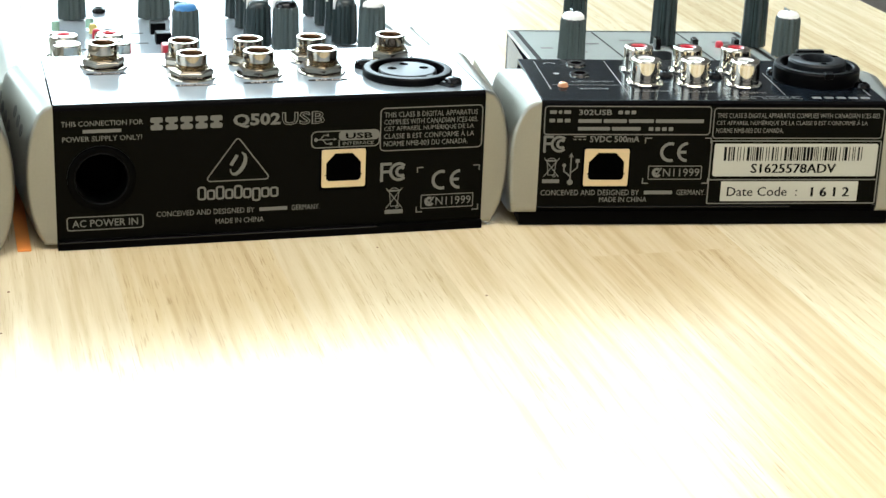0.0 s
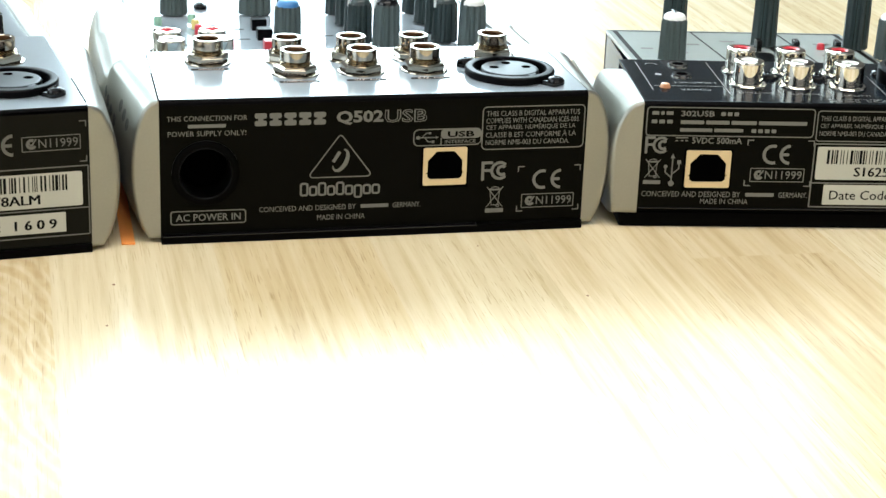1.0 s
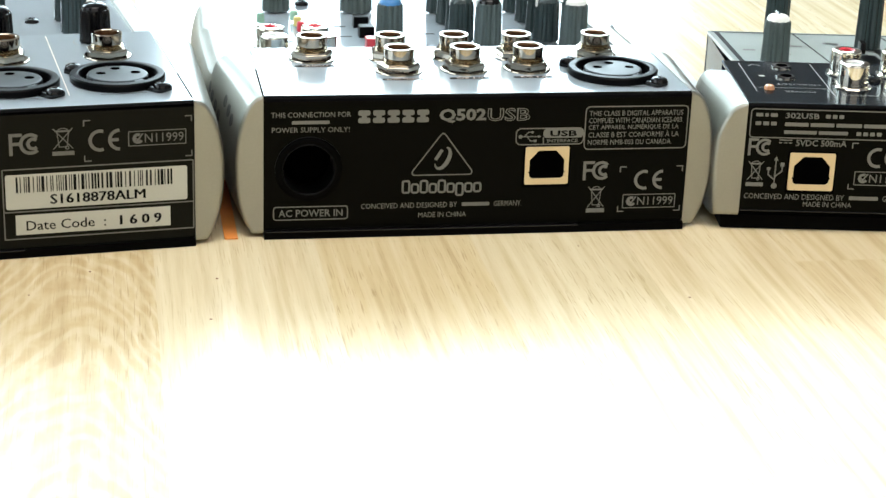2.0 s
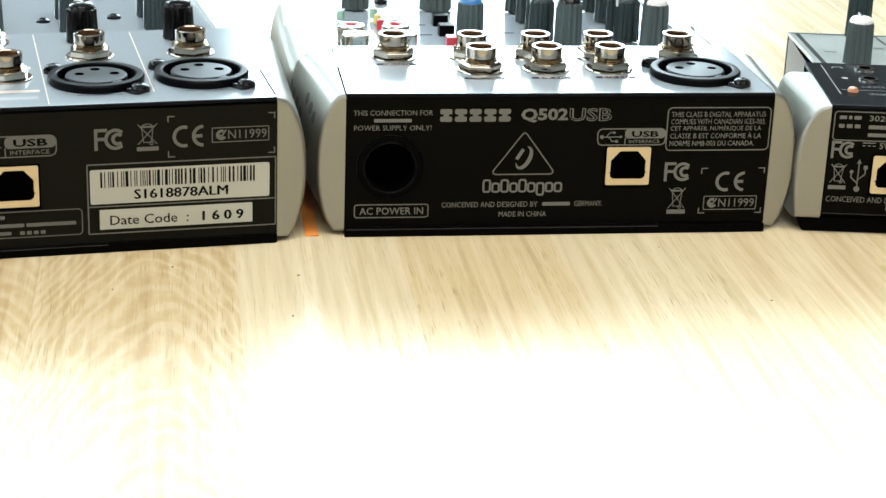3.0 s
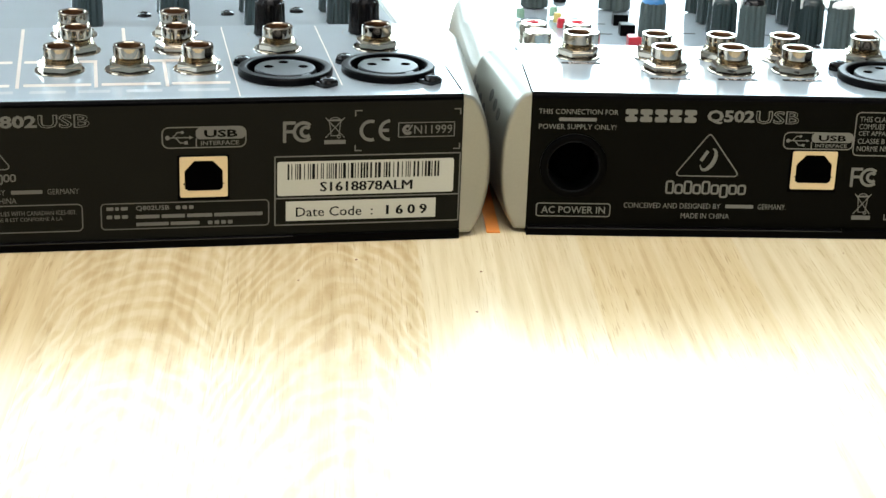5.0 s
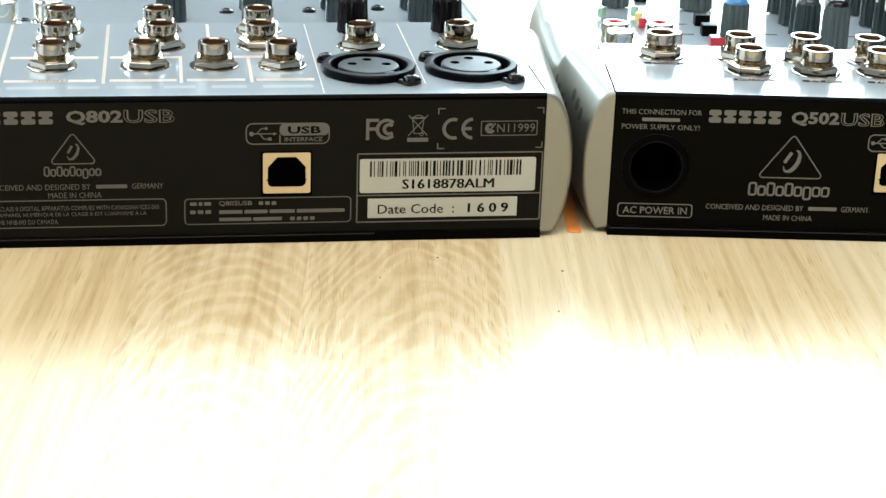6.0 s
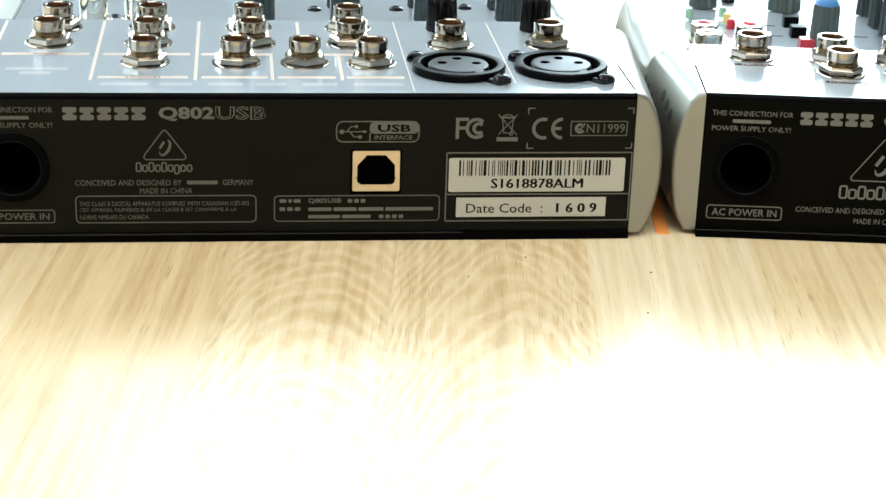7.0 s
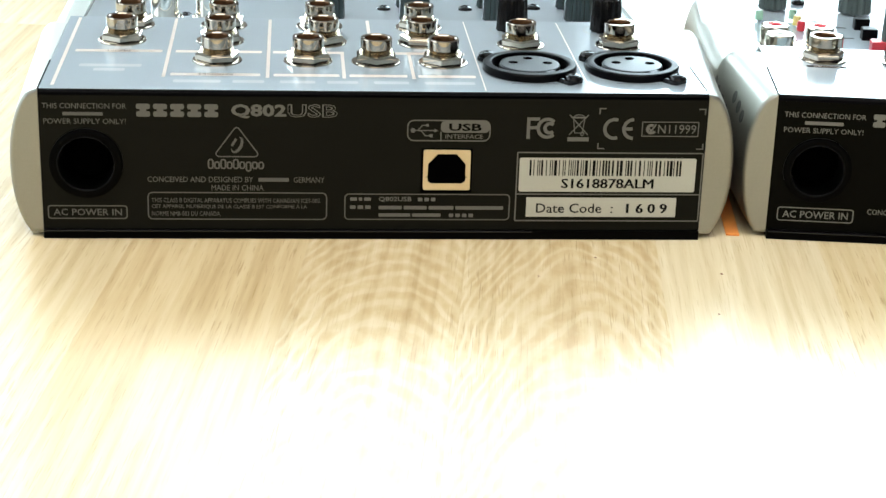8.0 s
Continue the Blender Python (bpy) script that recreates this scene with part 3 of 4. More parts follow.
def side_cap(parent, side, x_edge, stations, label, reach, foot=0.34):
    """Bulged end cap, lofted along y: stations of (y, low, high, width). side -1 left, 1 right."""
    bm, rings, n = bmesh.new(), [], 14
    for y, zb, zt, w in stations:
        ring = [bm.verts.new((x_edge, y, zb))]
        for k in range(n + 1):
            u = k / n
            ring.append(bm.verts.new((x_edge + side * w * cap_swell(u, y, reach, foot), y, zb + (zt - zb) * u)))
        ring.append(bm.verts.new((x_edge, y, zt)))
        rings.append(ring)
    m = len(rings[0])
    for a, b in zip(rings, rings[1:]):
        for k in range(m):
            bm.faces.new((a[k], a[(k + 1) % m], b[(k + 1) % m], b[k]))
    bm.faces.new(rings[0])
    bm.faces.new(list(reversed(rings[-1])))
    bmesh.ops.recalc_face_normals(bm, faces=bm.faces[:])
    brow = [e for e in bm.edges if all(any(v is r[n + 1] for r in rings[:-2]) for v in e.verts)]
    bmesh.ops.bevel(bm, geom=brow, offset=2.2, segments=4, affect="EDGES", profile=0.5)
    rear = [e for e in bm.edges if all(abs(v.co.y - stations[0][0]) < 1e-5 for v in e.verts) and not all(abs(v.co.x - x_edge) < 1e-5 for v in e.verts)]
    bmesh.ops.bevel(bm, geom=rear, offset=1.0, segments=4, affect="EDGES", profile=0.5)
    return part("side_cap", bm, CAP, parent, label, smooth=62)


def plate_with_holes(x0, x1, z0, z1, loops, thick):
    bm = bmesh.new()
    edges = []
    for loop in [[(x0, z0), (x1, z0), (x1, z1), (x0, z1)]] + loops:
        vs = [bm.verts.new((x, 0, z)) for x, z in loop]
        edges += [bm.edges.new((vs[i], vs[(i + 1) % len(vs)])) for i in range(len(vs))]
    bmesh.ops.triangle_fill(bm, use_beauty=True, edges=edges)
    ext = bmesh.ops.extrude_face_region(bm, geom=bm.faces[:])
    for v in ext["geom"]:
        if isinstance(v, bmesh.types.BMVert):
            v.co.y += thick
    return bm


def housing(parent, width, z_low, z_top, ridge, depth, z_main0, z_main1, top_mat, main_mat, step_mat, loops, inset=0.0, tray=-0.1, paint=PANEL):
    # a negative tray value pushes the black tray forward as contact shadow
    part("bottom_tray", box(0.1, width - 0.1, tray, depth - 2, 0.03, z_low - 0.15, 0.2), BASE, parent, "black steel bottom tray")
    part("tray_lip", box(0.4, width * 0.74, min(tray, 0.0) - 0.35, 0.3, z_low - 0.45, z_low - 0.05, 0.12), GLOSS, parent, "thin glossy black lip")
    r = 1.5
    bm = plate_with_holes(0.05, width - 0.05, z_low, z_top - r, loops, 1.2)
    back = part("rear_panel", bm, paint, parent, "black painted rear panel with grey printing", smooth=20)
    # black fold between the rear panel and the deck
    bm, rows = bmesh.new(), []
    for k in range(7):
        t = radians(90 * k / 6)
        rows.append([bm.verts.new((x, r - r * math.cos(t), z_top - 0.05 - r + r * math.sin(t))) for x in (0.05, width - 0.05)])
    for q0, q1 in zip(rows, rows[1:]):
        bm.faces.new((q0[0], q0[1], q1[1], q1[0]))
    bmesh.ops.solidify(bm, geom=bm.faces[:], thickness=0.4)
    part("folded_edge", bm, MATTE, parent, "rounded black fold of the rear panel", smooth=50)
    # raised connector deck, then the step, then the control panel
    bm = box(0.05, width - 0.05, r * 0.72, ridge, z_top - 1.0, z_top, 0.3, 3)
    part("connector_deck", bm, top_mat, parent, smooth=20)
    bm = box(0.05, width - 0.05, ridge - 1.2, ridge - 0.15, z_main0 - 2, z_top - 0.9)
    part("step", bm, step_mat, parent)
    bm = bmesh.new()
    for z in (0, -1.2):
        for x, y, zz in ((0.05 + inset, ridge - 0.2, z_main0), (width - 0.05 - inset, ridge - 0.2, z_main0), (width - 0.05 - inset, depth, z_main1), (0.05 + inset, depth, z_main1)):
            bm.verts.new((x, y, zz + z))
    bm.verts.ensure_lookup_table()
    v = bm.verts
    for q in ((0, 1, 2, 3), (7, 6, 5, 4), (0, 4, 5, 1), (1, 5, 6, 2), (2, 6, 7, 3), (3, 7, 4, 0)):
        bm.faces.new([v[i] for i in q])
    part("control_panel", bm, main_mat, parent, smooth=20)
    part("front_wall", box(0.05 + inset, width - 0.05 - inset, depth - 1.2, depth, z_low, z_main1 - 1.0), PANEL, parent)
    return back


def side_seam(parent, x, y0, y1, z0, slope):
    """Thin dark joint between a side cap and the sloping control panel."""
    bm = box(x - 0.2, x + 0.2, y0, y1, z0 - 4, z0 + 0.1)
    for v in bm.verts:
        v.co.z -= slope * (v.co.y - y0)
    part("seam_gap", bm, PANEL, parent)


def mixer(x, y, angle, label):
    e = new("audio_mixer")
    e.matrix_world = pose(x, y, 0, 0, 0, angle)
    return tagged(e, label, "audio mixer", "audio mixers on the table")


def vents(parent, stations, spots, reach):
    """Closed round discs on the left cap's skin at (y, z); their dark grey stands for the shade in vent holes."""
    def skin(y, z):
        for a, c in zip(stations, stations[1:]):
            if a[0] <= y <= c[0]:
                k = (y - a[0]) / (c[0] - a[0])
                zb, zt, w = (a[n] + (c[n] - a[n]) * k for n in (1, 2, 3))
                return Vector((-w * cap_swell((z - zb) / (zt - zb), y, reach), y, z))
    for y, z in spots:
        c = skin(y, z)
        nrm = (skin(y, z + 0.5) - c).cross(skin(y + 0.5, z) - c).normalized()
        if nrm.x > 0:
            nrm.negate()
        m = Matrix.Translation(c) @ nrm.to_track_quat("Z", "Y").to_matrix().to_4x4()
        part("vent_hole", lathe([(1.75, -0.3), (1.75, 0.06), (1.62, 0.10), (1.45, 0.05), (0, 0.03)], 24), VENT, parent, "", m)


def rear_common(p, rows):
    """Three short lines over the inlet and its box."""
    (a0, a1, az0, az1), (b0, b1, bz0, bz1), (c0, c1, cz0, cz1), (k0, k1, kz0, kz1) = rows
    text("THIS CONNECTION FOR", a0, a1, az0, az1, p)
    bars(p, b0, b1, bz0, bz1, (1,))
    text("POWER SUPPLY ONLY!", c0, c1, cz0, cz1, p)
    frame_line(p, k0, k1, kz0, kz1, 0.7, 0.3)
    text("AC POWER IN", k0 + 1.3, k1 - 1.3, kz0 + 0.8, kz1 - 0.8, p, None, None, 0.01)


def conceived(p, x0, x1, z0, z1, mx0, mx1, mz0, mz1, stop="."):
    w = x1 - x0
    text("CONCEIVED AND DESIGNED BY", x0, x0 + w * 0.595, z0, z1, p)
    bars(p, x0 + w * 0.625, x0 + w * 0.81, z0, z1, (1,))
    text("GERMANY" + stop, x0 + w * 0.825, x1, z0, z1, p)
    text("MADE IN CHINA", mx0, mx1, mz0, mz1, p)


def deck_label(p, body, cx, cy, w, h, z, material=INK, ground=PALE):
    """Label on a deck, to be read from the far side: letters on a printed strip."""
    put("label_strip", fill(rrect(-cx - w / 2, -cy - h / 2, -cx + w / 2, -cy + h / 2, 0.4, 3)), p, on_top(z, 0.04), ground)
    if body:
        tw = min(w * 0.9, len(body) * h * 0.62)
        put("lettering", letters(body, -cx - tw / 2, -cx + tw / 2, -cy - h * 0.32, -cy + h * 0.32), p, on_top(z, 0.08), material)


def deck_line(p, x0, y0, x1, y1, w, z, material=None):
    put("printed_line", stroke([(-x0, -y0), (-x1, -y1)], w), p, on_top(z, 0.04), material or PALE)


# ---- the room ----
def structure(name, bm, material, label="", category=""):
    ob = new(name, finish(name, bm, material, 1.0, smooth=0))
    return tagged(ob, label, category, "", "structure")


X0, X1, Y0, Y1, Z0, Z1 = -2.2, 2.4, -2.6, 1.9, -0.75, 1.95


def wall_with_opening(name, along, fixed0, fixed1, a0, a1, holes):
    """A wall between fixed0 and fixed1, from a0 to a1 along x or y, with holes of (b0, b1, low, high)."""
    bm = bmesh.new()
    cuts = sorted({a0, a1, *[h[0] for h in holes], *[h[1] for h in holes]})
    for c0, c1 in zip(cuts, cuts[1:]):
        hs = [h for h in holes if h[0] <= c0 + 1e-6 and h[1] >= c1 - 1e-6]
        spans = [(Z0, hs[0][2]), (hs[0][3], Z1)] if hs else [(Z0, Z1)]
        for s0, s1 in spans:
            if s1 - s0 > 1e-4:
                if along == "x":
                    box(c0, c1, fixed0, fixed1, s0, s1, bm=bm)
                else:
                    box(fixed0, fixed1, c0, c1, s0, s1, bm=bm)
    return structure(name, bm, PLASTER, "grey plastered wall with window openings", "wall")


FRONT = [(-2.05, -0.90, 0.05, 1.90), (-0.74, -0.12, 1.0, 1.90), (-0.08, 0.68, 0.28, 1.90), (0.74, 1.15, 1.0, 1.90)]
BACK = [(-1.4, 1.4, 0.25, 1.6)]
SIDE = [(-1.6, 0.4, 0.2, 1.6)]
wall_with_opening("wall_north", "x", Y1, Y1 + 0.2, X0 - 0.2, X1 + 0.2, FRONT)
wall_with_opening("wall_south", "x", Y0 - 0.2, Y0, X0 - 0.2, X1 + 0.2, BACK)
wall_with_opening("wall_west", "y", X0 - 0.2, X0, Y0, Y1, SIDE)
wall_with_opening("wall_east", "y", X1, X1 + 0.2, Y0, Y1, [])
structure("floor", box(X0 - 0.2, X1 + 0.2, Y0 - 0.2, Y1 + 0.2, Z0 - 0.1, Z0 - 0.001), FLOORM, "dark floor under the table", "floor")
# unseen opening, added so that light falls on the table from above
ROOF = (-1.1, 1.0, -1.7, -0.05)
cb = box(X0 - 0.2, ROOF[0], Y0 - 0.2, Y1 + 0.2, Z1 + 0.001, Z1 + 0.1)
box(ROOF[1], X1 + 0.2, Y0 - 0.2, Y1 + 0.2, Z1 + 0.001, Z1 + 0.1, bm=cb)
box(ROOF[0], ROOF[1], Y0 - 0.2, ROOF[2], Z1 + 0.001, Z1 + 0.1, bm=cb)
box(ROOF[0], ROOF[1], ROOF[3], Y1 + 0.2, Z1 + 0.001, Z1 + 0.1, bm=cb)
structure("ceiling", cb, PLASTER, "grey ceiling with a rooflight opening", "ceiling")


def window(name, along, fixed, hole):
    """Slim white frame standing in the opening."""
    a0, a1, z0, z1 = hole
    w, bm = 0.045, bmesh.new()
    for p0, p1, q0, q1 in ((a0, a1, z0, z0 + w), (a0, a1, z1 - w, z1), (a0, a0 + w, z0 + w, z1 - w), (a1 - w, a1, z0 + w, z1 - w)):
        if along == "x":
            box(p0, p1, fixed - 0.03, fixed + 0.03, q0, q1, bm=bm)
        else:
            box(fixed - 0.03, fixed + 0.03, p0, p1, q0, q1, bm=bm)
    structure(name, bm, PLASTER, "white window frame against a bright overcast sky", "window")


window("window_1", "x", Y1 + 0.12, FRONT[0])
window("window_2", "x", Y1 + 0.12, FRONT[1])
window("window_3", "x", Y1 + 0.12, FRONT[2])
window("window_4", "x", Y1 + 0.12, FRONT[3])
window("window_5", "x", Y0 - 0.12, BACK[0])
window("window_6", "y", X0 - 0.12, SIDE[0])


def sky_sheet(name, x0, x1, y0, y1, z0, z1, color, strength):
    structure(name, box(x0, x1, y0, y1, z0, z1), glow(name + "_light", color, strength), "bright overcast sky outside the window", "sky")


sky_sheet("backdrop", -3.0, 3.0, Y1 + 0.7, Y1 + 0.72, -0.2, 3.2, (0.72, 0.91, 1.0), SKY_FRONT)
sky_sheet("backdrop_south", -3.0, 3.0, Y0 - 0.72, Y0 - 0.7, -0.6, 2.8, (1.0, 0.97, 0.92), SKY_BACK)
sky_sheet("backdrop_west", X0 - 0.72, X0 - 0.7, -3.0, 1.6, -0.6, 2.8, (0.84, 0.95, 1.0), SKY_SIDE)

# added glowing sheet above the rooflight that brightens wood and rear panels
sky_sheet("backdrop_roof", -2.0, 2.0, -2.4, 0.6, Z1 + 0.5, Z1 + 0.52, (1.0, 0.97, 0.91), SKY_ROOF)

# ---- table ----
table = new("table")
table.matrix_world = pose(0, 0, -0.75)
tagged(table, "pale oiled oak table of glued solid staves", "table")
TX0, TX1, TY0, TY1 = -1.05, 0.289, -0.95, 0.85
core = hang("core", finish("core", box(TX0 + 0.004, TX1 - 0.004, TY0 + 0.004, TY1 - 0.004, 0.712, 0.7475), OAK, 1.0), table)
SEAMS = [TX0, -0.93, -0.81, -0.70, -0.59, -0.50, -0.41, -0.335, -0.272, -0.235, -0.190, -0.1495, -0.1005, -0.058, -0.016, 0.0255, 0.0668, 0.110, 0.154, 0.197, 0.242, TX1]
rng = random.Random(11)


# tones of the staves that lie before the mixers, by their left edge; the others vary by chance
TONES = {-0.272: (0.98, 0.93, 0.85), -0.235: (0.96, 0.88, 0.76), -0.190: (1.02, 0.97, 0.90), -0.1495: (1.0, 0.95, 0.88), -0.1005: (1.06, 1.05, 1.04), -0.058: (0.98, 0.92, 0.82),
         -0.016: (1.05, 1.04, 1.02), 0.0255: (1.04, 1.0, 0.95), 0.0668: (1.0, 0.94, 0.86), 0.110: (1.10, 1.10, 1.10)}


def stave(x0, x1, y0, y1, heart=None):
    bm = box(x0, x1, y0, y1, -0.004, 0.0)
    # the origin lies on the heart line of the tree, often outside the stave
    cx, cy = (x0 + x1) / 2 + rng.uniform(0.12, 0.2) * rng.choice((-1, 1)), (y0 + y1) / 2
    if heart is not None:
        cx = heart
    bmesh.ops.translate(bm, vec=(-cx, -cy, 0), verts=bm.verts[:])
    ob = new("stave", finish("stave", bm, OAK, 1.0, smooth=0))
    ob.parent, ob.location = table, (cx, cy, 0.75)
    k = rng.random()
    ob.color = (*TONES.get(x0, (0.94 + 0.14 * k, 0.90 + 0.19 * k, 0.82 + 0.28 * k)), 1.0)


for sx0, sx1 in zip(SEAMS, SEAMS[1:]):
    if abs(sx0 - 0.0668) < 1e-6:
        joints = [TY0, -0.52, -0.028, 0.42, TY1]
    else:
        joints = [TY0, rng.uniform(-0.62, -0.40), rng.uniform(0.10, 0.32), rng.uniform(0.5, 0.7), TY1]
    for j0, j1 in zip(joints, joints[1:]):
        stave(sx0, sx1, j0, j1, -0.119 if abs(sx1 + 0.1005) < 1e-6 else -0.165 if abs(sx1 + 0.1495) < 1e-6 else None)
for kx, ky, kr in ((-0.0851, -0.0282, 0.00045), (-0.0880, -0.0543, 0.0004), (-0.1165, -0.021, 0.0004), (-0.131, -0.0355, 0.0003), (0.0314, -0.0503, 0.0004), (0.012, -0.012, 0.0003)):
    kn = hang("pin_knot", finish("pin_knot", lathe([(kr, 0.0), (kr * 0.7, 0.00003), (0, 0.00004)], 10), mat("dark_pin_knot", (0.16, 0.07, 0.04), 0.6, spec=0.1), 1.0), table)
    kn.location, kn.scale = (kx, ky, 0.75002), (0.8, 1.3, 1)
for lx in (TX0 + 0.08, TX1 - 0.08):
    for ly in (TY0 + 0.08, TY1 - 0.08):
        hang("leg", finish("leg", box(lx - 0.035, lx + 0.035, ly - 0.035, ly + 0.035, 0.0, 0.712, 0.004), OAK, 1.0), table)

# ---- middle mixer: five inputs, silver ----
m5 = mixer(-0.0713, 0.0, 0, "silver five-channel audio mixer with black rear panel")
W5, ZT = 115.4, 39.0
# tray drawn 1.6 mm forward: its black front stands for the contact shadow
back5 = housing(m5, W5, 2.5, ZT, 50.0, 170, 31.0, 26.5, SILVER, SILVER, SILVER,
                [arc(11.9, 19.1, 6.9, 0, 350, 35), [(70.6, 14.0), (81.8, 14.0), (81.8, 23.8), (70.6, 23.8)]], tray=-1.6)
left5 = [(0.0, 1.2, ZT, 7.3), (3, 0.8, ZT, 7.8), (12, 0.6, ZT, 8.8), (25, 0.6, ZT, 10.2), (35, 0.8, ZT, 11.2), (41, 1, ZT, 11.8), (44, 1, ZT - 0.4, 12.0), (47, 1, ZT - 1.6, 12.3), (50, 1, ZT - 4.0, 12.6), (53, 1, ZT - 6.4, 12.9), (57, 1, 31.9, 13.2), (64, 1, 31.3, 13.6), (110, 1, 29.6, 14.0), (150, 1, 28, 12.5), (171, 1, 26, 7.0)]
cap5l = side_cap(m5, -1, 0.0, left5, "silver-grey plastic side cap with vent holes", 60)
straight5 = [(y, lo, hi, 7.3 + (w - 7.3) * 0.45) for y, lo, hi, w in left5]
side_cap(m5, 1, W5, straight5, "silver-grey plastic side cap", 100)
vents(cap5l, left5, [(46, 29.0), (40, 28.0), (34, 27.0), (22.5, 31.5), (16.5, 30.6), (11, 29.6), (28, 26.0)], 60)
part("seam_gap", box(-0.25, 0.2, 0.5, 27, ZT - 0.6, ZT + 0.05), HOLE, m5)
side_seam(m5, 0.0, 53, 168, 30.9, 0.0375)
p = back5
rear_common(p, ((2.0, 22.9, 33.3, 34.7), (7.4, 17.8, 31.2, 32.6), (2.2, 22.6, 29.2, 30.6), (2.7, 22.4, 5.0, 8.6)))
series_bars(p, 24.8, 44.3, 31.5, 35.0)
text("Q502", 46.4, 59.0, 31.2, 35.1, p, None, None, 0.035)
outline_letters("USB", 59.4, 70.9, 31.5, 35.1, p)
power_inlet(p, 11.9, 19.1, 8.9, 6.8)
logo(p, 39.4, 55.9, 16.8, 28.5, 37.0, 58.8, 11.0, 15.2)
conceived(p, 26.0, 69.8, 7.6, 9.1, 41.6, 54.6, 4.8, 6.3)
mark_usb(p, 67.4, 85.9, 24.8, 29.3)
usb_port(p, 70.2, 82.2, 13.6, 24.2)
frame_line(p, 86.2, 114.6, 23.2, 35.1, 1.2)
for body, x1, z in (("THIS CLASS B DIGITAL APPARATUS", 113.2, 32.5), ("COMPLIES WITH CANADIAN ICES-003.", 113.3, 30.5), ("CET APPAREIL NUM\u00c9RIQUE DE LA", 112.2, 28.5),
                    ("CLASSE B EST CONFORME \u00c0 LA", 112.4, 26.5), ("NORME NMB-003 DU CANADA.", 110.6, 24.4)):
    tall = 0.35 if "\u00c9" in body or "\u00c0" in body else 0
    text(body, 87.2, x1, z, z + 1.45 + tall, p)
mark_f(p, 86.4, 94.0, 14.4, 19.8)
mark_bin(p, 88.2, 92.7, 6.7, 12.5, 5.1, 6.3)
mark_ce(p, 101.3, 109.7, 11.4, 17.0)
brackets(p, 96.8, 114.3, 5.2, 18.0)
mark_tick(p, 98.1, 112.8, 6.2, 10.0)
for jx, jy, tn in ((16.4, 37.8, 8), (38.4, 37.8, 25), (56.5, 38.0, 12), (74.5, 38.2, 40), (97.5, 38.4, 20), (38.8, 23.9, 50), (57.2, 24.4, 33), (75.0, 24.8, 28)):
    jack(m5, jx, jy, ZT, tn)
xlr(m5, 97.8, 18.2, ZT)
for body, jx, jy in (("PHONES", 16.4, 29.6), ("MAIN OUT", 38.8, 15.2), ("IN 4/5", 57.2, 15.6), ("IN 2/3", 75.0, 16.0)):
    deck_label(m5, body, jx, jy, 11.0, 1.9, ZT, PALE, INK)
for jx, jy, red in ((8.4, 80.5, True), (21.8, 80.8, True), (8.6, 70.2, False), (23.0, 70.5, False)):
    rca(m5, jx, jy, 30.6, red)
for kx, ky, r, h, bm_, cp in ((45.0, 84, 4.3, 14.0, KNOBL, BLUE), (75.6, 84, 4.3, 14.2, KNOBL, GLOSS), (102.2, 82, 4.4, 14.2, KNOBL, WHITE),
                              (68.6, 92, 4.1, 13.0, KNOB, KNOB), (69.8, 104, 4.1, 13.0, KNOB, KNOB), (69.6, 120, 4.1, 13.0, KNOB, KNOB), (69.0, 137, 4.1, 13.0, KNOB, KNOB),
                              (95.8, 92, 4.1, 13.0, KNOB, KNOB), (96.2, 105, 4.1, 13.0, KNOB, KNOB), (96.0, 121, 4.1, 13.0, KNOB, KNOB), (95.4, 138, 4.1, 13.0, KNOB, KNOB),
                              (15.2, 141, 4.6, 13.5, KNOBL, WHITE), (41.8, 140, 5.4, 13.5, KNOBL, WHITE)):
    knob(m5, kx, ky, 31.0 - (ky - 50) * 0.0375, r, h, bm_, cp, 180 + kx)
screw(m5, 24.8, 151, 27.5)
# small printing on the sloping control panel
SLOPE5 = Matrix.Translation((0, 49.8, 31.0)) @ Matrix.Rotation(-math.atan(0.0375), 4, "X") @ Matrix.Rotation(math.pi, 4, "Z") @ Matrix.Translation((0, 49.8, 0.06))
for bx, by, bw in ((33.5, 84, 4), (33.5, 101, 4.5), (33.5, 116, 4), (14.5, 94, 6), (26, 112, 4), (26, 118, 4), (26, 124, 4), (46, 98, 6), (60, 84, 5), (88, 84, 5), (60, 104, 5), (86, 104, 5)):
    put("printed_bar", fill(rrect(-bx - bw / 2, -by - 0.7, -bx + bw / 2, -by + 0.7, 0.3, 3)), m5, SLOPE5, INK)
for by, material in ((116, MATTE), (101, MATTE), (84, RED)):
    part("push_button", box(37.8, 42.6, by - 2.2, by + 2.2, 28, 33.2 - (by - 84) * 0.03, 0.4), material, m5, "small push button")
for lx, ly, material in ((8.6, 121, GREEN), (19.6, 124, GREEN), (20.0, 116, YELLOW), (20.4, 109, RED)):
    part("indicator_lamp", lathe([(1.3, 0), (1.3, 2.2), (1.0, 3.0), (0, 3.3)], 16), material, m5, "small round indicator lamp", at(lx, ly, 29.0))

